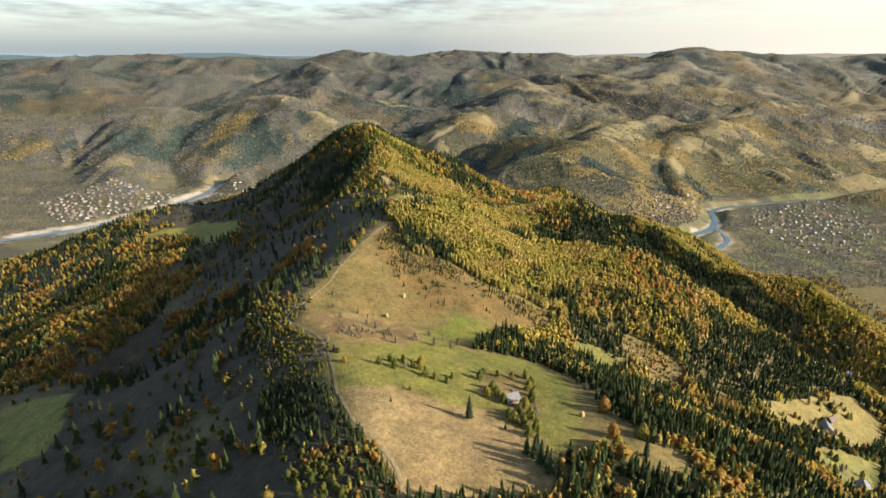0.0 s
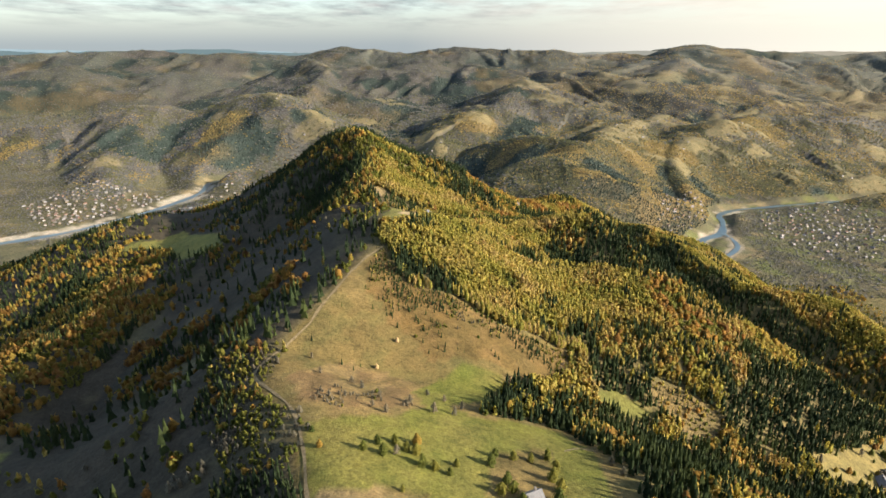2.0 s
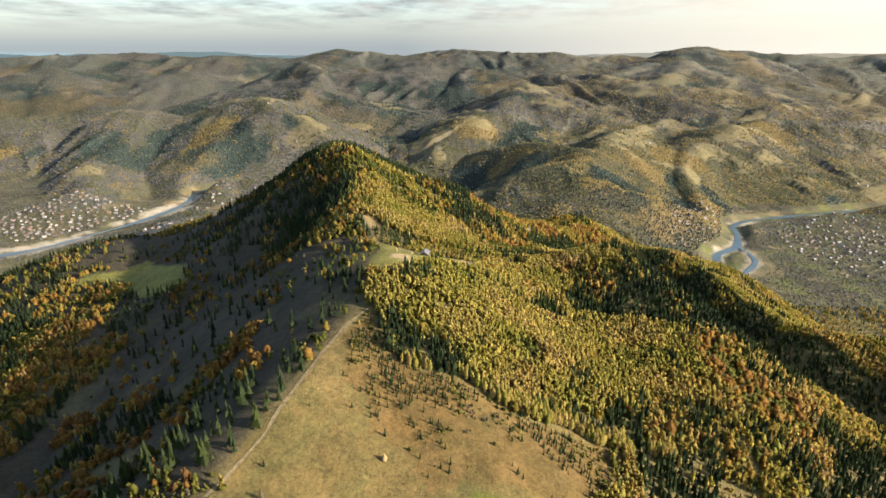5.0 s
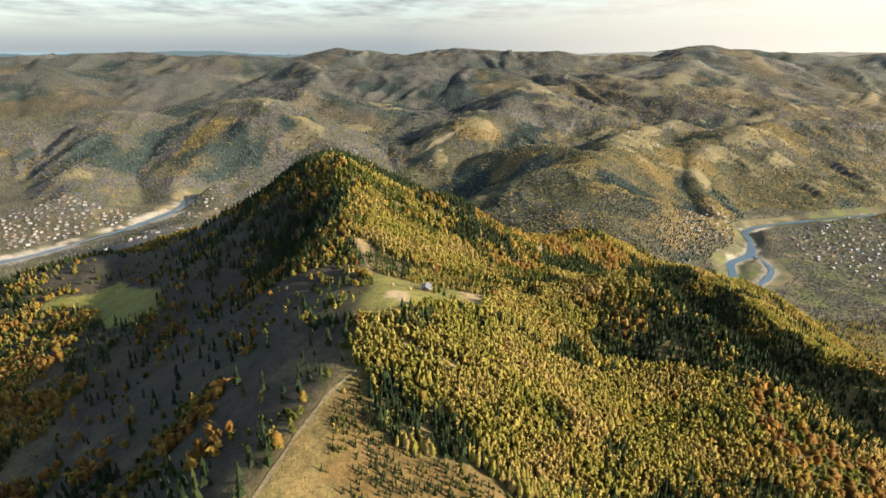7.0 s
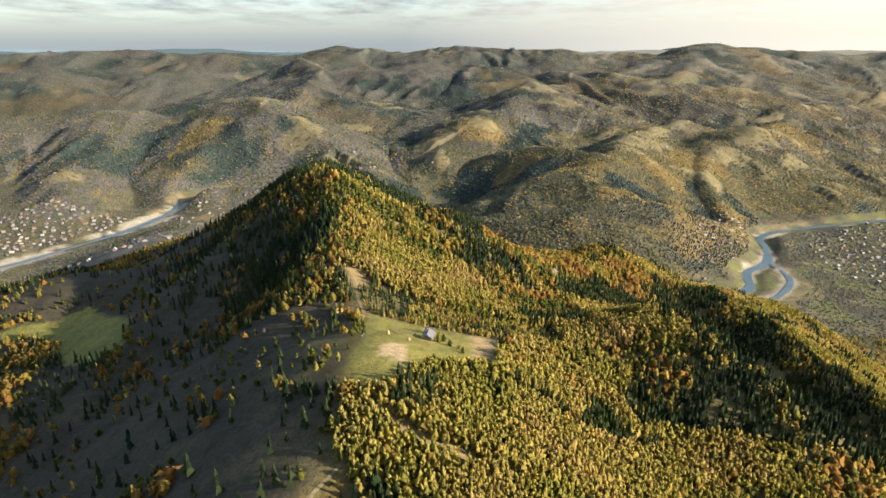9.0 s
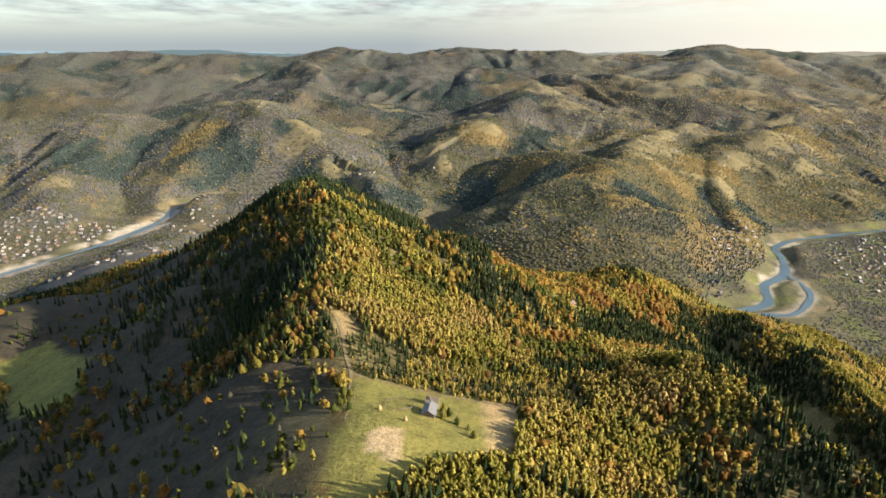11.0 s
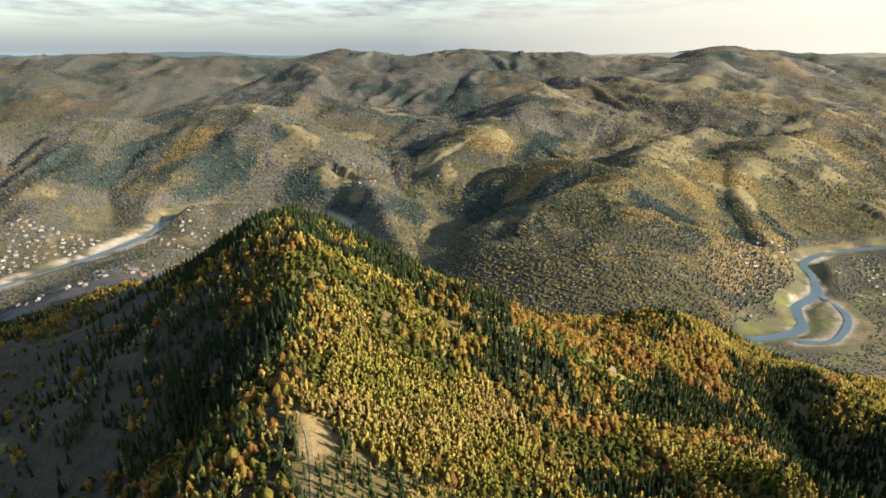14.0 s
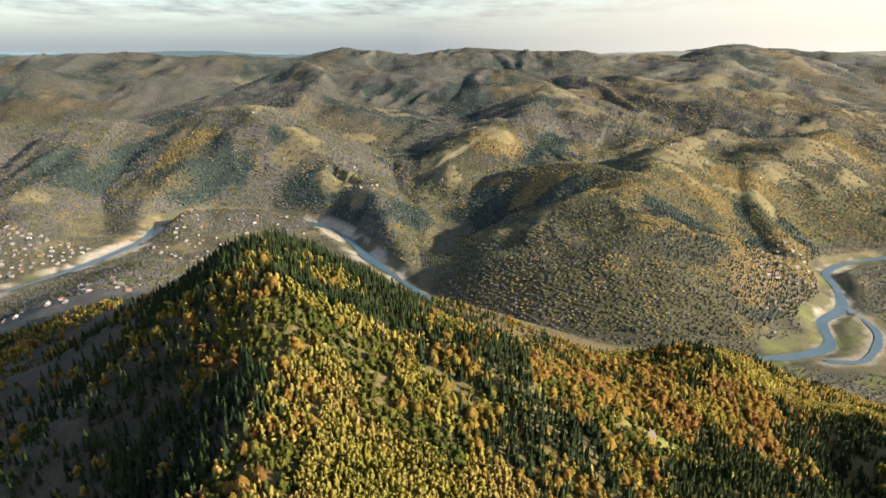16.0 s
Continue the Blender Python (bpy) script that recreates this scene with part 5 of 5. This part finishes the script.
for key, spots in SPECIMENS.items():
    base = None
    for n, (tx, ty, th) in enumerate(spots):
        tz = float(height(np.array([float(tx)]), np.array([float(ty)]))[0])
        m = pose(tx, ty, tz - 0.1, 0, 0, rng.uniform(0, 360)) @ Matrix.Scale(th, 4)
        if n % 7 == 0:
            base = tree_prototype(key, 10 + n)
            base.matrix_world = m
        else:
            copy_tree(base, m)


# ---------------------------------------------------------------- houses
def box(bm, x0, x1, y0, y1, z0, z1):
    vs = [bm.verts.new((x, y, z)) for z in (z0, z1) for x, y in ((x0, y0), (x1, y0), (x1, y1), (x0, y1))]
    for q in ((3, 2, 1, 0), (4, 5, 6, 7), (0, 1, 5, 4), (1, 2, 6, 5), (2, 3, 7, 6), (3, 0, 4, 7)):
        bm.faces.new([vs[i] for i in q])


def gable_body(bm, w, d, h, rise):
    pts = [(-w, -d, -1.2), (w, -d, -1.2), (w, d, -1.2), (-w, d, -1.2), (-w, -d, h), (w, -d, h), (w, d, h), (-w, d, h), (-w, 0, h + rise), (w, 0, h + rise)]
    v = [bm.verts.new(p) for p in pts]
    for q in ((3, 2, 1, 0), (0, 1, 5, 4), (2, 3, 7, 6), (1, 2, 6, 9, 5), (3, 0, 4, 8, 7), (4, 5, 9, 8), (6, 7, 8, 9)):
        bm.faces.new([v[i] for i in q])


def gable_roof(bm, w, d, h, rise, over=0.6, thick=0.22):
    k = rise / d
    w2, d2 = w + over, d + over
    lo = h - k * over + 0.06
    top = h + rise + 0.06
    ring = []
    for x in (-w2, w2):
        ring.append([bm.verts.new((x, y, z)) for y, z in ((-d2, lo), (0, top), (d2, lo), (d2, lo + thick), (0, top + thick), (-d2, lo + thick))])
    a, b = ring
    for i in range(6):
        j = (i + 1) % 6
        bm.faces.new((a[i], b[i], b[j], a[j]))
    bm.faces.new(a[::-1]), bm.faces.new(b)


def house_prototype(w, d, h, rise, label, detail=True, wall=None, roof=None, category="house"):
    """Gabled house: half length w, half depth d, eaves h."""
    root = tagged(new("house"), label, category, group="village houses in the valley")
    bm = bmesh.new()
    gable_body(bm, w, d, h, rise)
    part("wall", bm, wall or MAT_PLASTER, root)
    bm = bmesh.new()
    gable_roof(bm, w, d, h, rise)
    roof_ob = part("roof", bm, roof or MAT_ROOF, root)
    bm = bmesh.new()
    box(bm, w * 0.3, w * 0.3 + 0.8, 0.5, 1.3, h + rise * 0.4, h + rise + 1.1)
    part("chimney", bm, MAT_PLASTER, roof_ob)
    spots = [(-w * 0.55, -d), (w * 0.45, -d), (-w * 0.5, d), (w * 0.5, d)] if detail else [(-w * 0.5, -d), (w * 0.5, -d)]
    for wx, wy in spots:
        sgn = -1 if wy < 0 else 1
        bm = bmesh.new()
        box(bm, wx - 0.75, wx + 0.75, min(wy, wy + sgn * 0.08), max(wy, wy + sgn * 0.08), 1.0, 2.4)
        win = part("window", bm, MAT_GLASS, root)
        if detail:
            bm = bmesh.new()
            for x0, x1, z0, z1 in ((-0.9, -0.75, 0.85, 2.55), (0.75, 0.9, 0.85, 2.55), (-0.75, 0.75, 2.4, 2.55), (-0.75, 0.75, 0.85, 1.0), (-0.05, 0.05, 1.0, 2.4)):
                box(bm, wx + x0, wx + x1, min(wy, wy + sgn * 0.12), max(wy, wy + sgn * 0.12), z0, z1)
            part("window_frame", bm, MAT_WOOD, win)
    bm = bmesh.new()
    box(bm, -0.55, 0.55, -d - 0.08, -d, -0.2, 2.1)
    part("door", bm, MAT_WOOD, root)
    return root


def ground_at(x, y):
    return float(height(np.array([float(x)]), np.array([float(y)]))[0])


HOMES = [house_prototype(4.4, 3.4, 2.8, 2.3, "small plastered village house with pitched roof", False),
         house_prototype(4.8, 3.8, 4.4, 2.6, "two-storey pale village house with pitched roof", False),
         house_prototype(3.6, 2.9, 2.6, 2.0, "low village farmhouse with pitched roof", False),
         house_prototype(5.8, 3.2, 2.8, 2.0, "long farm building with pitched roof", False)]
VILLAGES = [
    ([(-1230, 1700), (-1120, 1880), (-880, 1840), (-850, 1700), (-960, 1540), (-1060, 1520)], 92, 60),
    ([(-740, 1720), (-740, 2060), (-560, 2090), (-400, 2020), (-330, 1900), (-420, 1700)], 40, 45),
    ([(-760, 1430), (-560, 1500), (-420, 1400), (-560, 1300), (-720, 1300)], 14, 8),
    ([(1015, 1870), (1250, 1950), (1420, 1950), (1320, 1650), (1080, 1420), (960, 1420), (930, 1600)], 88, 90),
    ([(728, 1862), (850, 1900), (800, 1720), (690, 1590), (547, 1446), (584, 1572)], 46, 16),
    ([(-330, 2330), (-250, 2330), (-150, 2130), (-230, 2110)], 0, 14),
]
taken, far_homes = [], []


def settle(count, test, spread, joined=False):
    made = 0
    for _ in range(count * 30):
        if made >= count:
            break
        hx, hy = spread()
        ax, ay = np.array([hx]), np.array([hy])
        if not test(ax, ay)[0] or any((hx - p) ** 2 + (hy - q) ** 2 < 300 for p, q in taken):
            continue
        if min(line_distance(ax, ay, RIVER)[0], line_distance(ax, ay, BRANCH)[0]) < 45:
            continue
        taken.append((hx, hy))
        made += 1
        if joined:
            far_homes.append((hx, hy, ground_at(hx, hy), rng.choice([20, 110, 35, 200, 290]) + rng.normal(0, 8), rng.uniform(0.6, 0.95)))
            continue
        m = pose(hx, hy, ground_at(hx, hy) + 0.2, 0, 0, rng.choice([20, 110, 35, 200, 290]) + rng.normal(0, 8)) @ Matrix.Scale(rng.uniform(0.62, 0.9), 4)
        kind = HOMES[rng.randint(len(HOMES))]
        if kind.name not in placed:
            placed.add(kind.name)
            kind.matrix_world = m
        else:
            copy_tree(kind, m)


placed = set()
for outline, count, more in VILLAGES:
    xs, ys = [p[0] for p in outline], [p[1] for p in outline]
    for number, joined in ((count, False), (more, True)):
        settle(number, lambda a, b: inside(a, b, outline), lambda: (rng.uniform(min(xs), max(xs)), rng.uniform(min(ys), max(ys))), joined)
settle(40, lambda a, b: far_meadow(a, b, bulge(a, b)) > 0.6, lambda: (rng.uniform(-1500, 2000), rng.uniform(1900, 3000)), True)


def build_far_homes():
    """The rest of the scattered homesteads, too small and many to count."""
    bm = bmesh.new()
    for hx, hy, hz, turn, size in far_homes:
        first = len(bm.verts)
        gable_body(bm, 4.4, 3.4, 2.8, 0.1)
        bm.faces.ensure_lookup_table()
        walls = len(bm.faces)
        gable_roof(bm, 4.4, 3.4, 2.8, 2.3)
        bm.verts.ensure_lookup_table(), bm.faces.ensure_lookup_table()
        for f in bm.faces[walls:]:
            f.material_index = 1
        m = pose(hx, hy, hz + 0.2, 0, 0, turn) @ Matrix.Scale(size, 4)
        for v in bm.verts[first:]:
            v.co = m @ v.co
    ob = part("scattered_homesteads", bm, MAT_FARWALL)
    ob.data.materials.append(MAT_FARROOF)
    tagged(ob, "small pale village houses scattered over valley and hillsides", "village", kind="stuff")


def island_material(name, stops):
    mat, nt, b = material(name, 0.8, 0.2)
    c = ramp_node(nt, nt.nodes.new("ShaderNodeNewGeometry").outputs["Random Per Island"], stops)
    c = mix_node(nt, "MULTIPLY", 1.0, c, ramp_node(nt, noise_node(nt, 1.5, 4), [(0.3, (0.8, 0.8, 0.8)), (0.7, (1.1, 1.1, 1.1))]))
    nt.links.new(c, b.inputs["Base Color"])
    return mat


MAT_FARWALL = island_material("homestead_walls", [(0.0, (0.18, 0.16, 0.14)), (0.5, (0.38, 0.37, 0.35)), (1.0, (0.26, 0.22, 0.17))])
MAT_FARROOF = island_material("homestead_roofs", [(0.0, (0.20, 0.20, 0.21)), (0.4, (0.12, 0.10, 0.09)), (0.7, (0.19, 0.10, 0.07)), (1.0, (0.34, 0.34, 0.35))])
build_far_homes()

# homes and huts on the ridge itself
MAT_TIN = simple_material("grey_sheet_roof", [(0.3, (0.085, 0.085, 0.09)), (0.7, (0.15, 0.15, 0.155))], 1.2, 0.55, 0.3, 0.1, 0.02)
MAT_BLUE = simple_material("pale_blue_paint", [(0.3, (0.30, 0.42, 0.50)), (0.7, (0.42, 0.53, 0.60))], 1.2, 0.7, 0.3, 0.1, 0.02)
for (hx, hy, turn, dims, label, wmat, rmat) in (
        (34, 245, 25, (3.2, 2.6, 2.4, 2.0), "small white-walled hut with grey roof among orchard trees", MAT_PLASTER, MAT_TIN),
        (320, 403, 70, (5.0, 3.8, 3.0, 3.0), "pale farmhouse with grey sheet roof beside a meadow", MAT_PLASTER, MAT_TIN),
        (334, 417, 20, (3.4, 2.6, 2.4, 2.0), "dark wooden barn beside the farmhouse", MAT_WOOD, MAT_WOOD),
        (288, 317, 60, (4.8, 3.6, 3.0, 2.8), "farmhouse with white walls and grey roof", MAT_PLASTER, MAT_TIN),
        (470, 578, 15, (5.2, 3.4, 2.8, 2.0), "pale blue farmhouse on a sloping meadow", MAT_BLUE, MAT_TIN),
        (-15, 590, 80, (3.6, 2.7, 2.4, 1.9), "wooden hut with grey sheet roof at the forest clearing", MAT_WOOD, MAT_TIN),
        (-14, 604, 170, (2.6, 2.0, 2.2, 1.7), "small dark wooden shed behind the hut", MAT_WOOD, MAT_WOOD),
        (100, 813, 30, (2.6, 2.2, 2.2, 2.0), "reddish wooden hut in a small glade", MAT_WOOD, MAT_WOOD)):
    hut = house_prototype(*dims, label, True, wmat, rmat)
    hut.matrix_world = pose(hx, hy, ground_at(hx, hy) + 0.3, 0, 0, turn)


# ---------------------------------------------------------------- haystacks, fences
def haystack(hx, hy, size=2.0):
    root = tagged(new("haystack"), "weathered brown haystack built round a wooden pole", "haystack", group="haystacks on the meadows")
    r = np.random.RandomState(int(hx) + 500)
    bm = bmesh.new()
    prof = [(0.75, 0.0), (1.0, 0.5), (0.95, 1.1), (0.7, 1.8), (0.35, 2.4), (0.08, 2.75)]
    rings = [[bm.verts.new((q * r.uniform(0.92, 1.08) * math.cos(a), q * r.uniform(0.92, 1.08) * math.sin(a), h)) for a in np.linspace(0, 2 * math.pi, 14, endpoint=False)] for q, h in prof]
    for a, b in zip(rings[:-1], rings[1:]):
        for i in range(14):
            j = (i + 1) % 14
            bm.faces.new((a[i], a[j], b[j], b[i]))
    bm.faces.new(rings[-1])
    part("stack", bm, MAT_HAY, root)
    bm = bmesh.new()
    box(bm, -0.05, 0.05, -0.05, 0.05, 0.0, 3.3)
    part("pole", bm, MAT_WOOD, root)
    root.matrix_world = pose(hx, hy, ground_at(hx, hy) - 0.1, 0, 0, r.uniform(0, 360)) @ Matrix.Scale(size / 2, 4)


for hx, hy, size in ((67, 234, 2.4), (-28, 375, 2.6), (-38, 352, 2.4), (40, 364, 2.6), (-37, 586, 2.0), (-25, 577, 1.8), (330, 395, 2.2)):
    haystack(hx, hy, size)


def fence(nodes, label):
    """Post and rail fence following the ground."""
    P = resample(nodes, 2.5)
    root = tagged(new("fence"), label, "fence")
    root.location = (P[0][0], P[0][1], ground_at(*P[0]))
    zs = height(P[:, 0], P[:, 1])
    bm = bmesh.new()
    box(bm, -0.07, 0.07, -0.07, 0.07, -0.3, 1.25)
    post = bpy.data.meshes.new("post")
    bm.to_mesh(post)
    bm.free()
    post.materials.append(MAT_WOOD)
    o = Vector(root.location)
    for p, z in zip(P, zs):
        ob = new("post", post)
        ob.parent = root
        ob.location = Vector((p[0], p[1], z)) - o
    for h in (0.55, 1.05):
        bm = bmesh.new()
        for (p, z), (q, w) in zip(zip(P[:-1], zs[:-1]), zip(P[1:], zs[1:])):
            a, b = Vector((p[0], p[1], z + h)) - o, Vector((q[0], q[1], w + h)) - o
            vs = [bm.verts.new(c + Vector((0, 0, s))) for c in (a, b) for s in (-0.06, 0.06)]
            side = (b - a).cross(Vector((0, 0, 1))).normalized() * 0.05
            vs2 = [bm.verts.new(v.co + side) for v in vs]
            bm.faces.new((vs[0], vs[2], vs[3], vs[1])), bm.faces.new((vs2[1], vs2[3], vs2[2], vs2[0]))
            bm.faces.new((vs[1], vs[3], vs2[3], vs2[1])), bm.faces.new((vs[0], vs2[0], vs2[2], vs[2]))
        part("rail", bm, MAT_WOOD, root)


fence([(-36, 598), (-34, 590), (-29, 588), (-23, 593), (-23, 602), (-30, 604), (-36, 598)], "weathered wooden fence round a small garden plot")
fence([(-51, 615), (-50, 596), (-50, 573)], "weathered wooden fence along the clearing's edge")
fence([(56, 288), (65, 294), (72, 293)], "grey wooden fence along the green meadow")
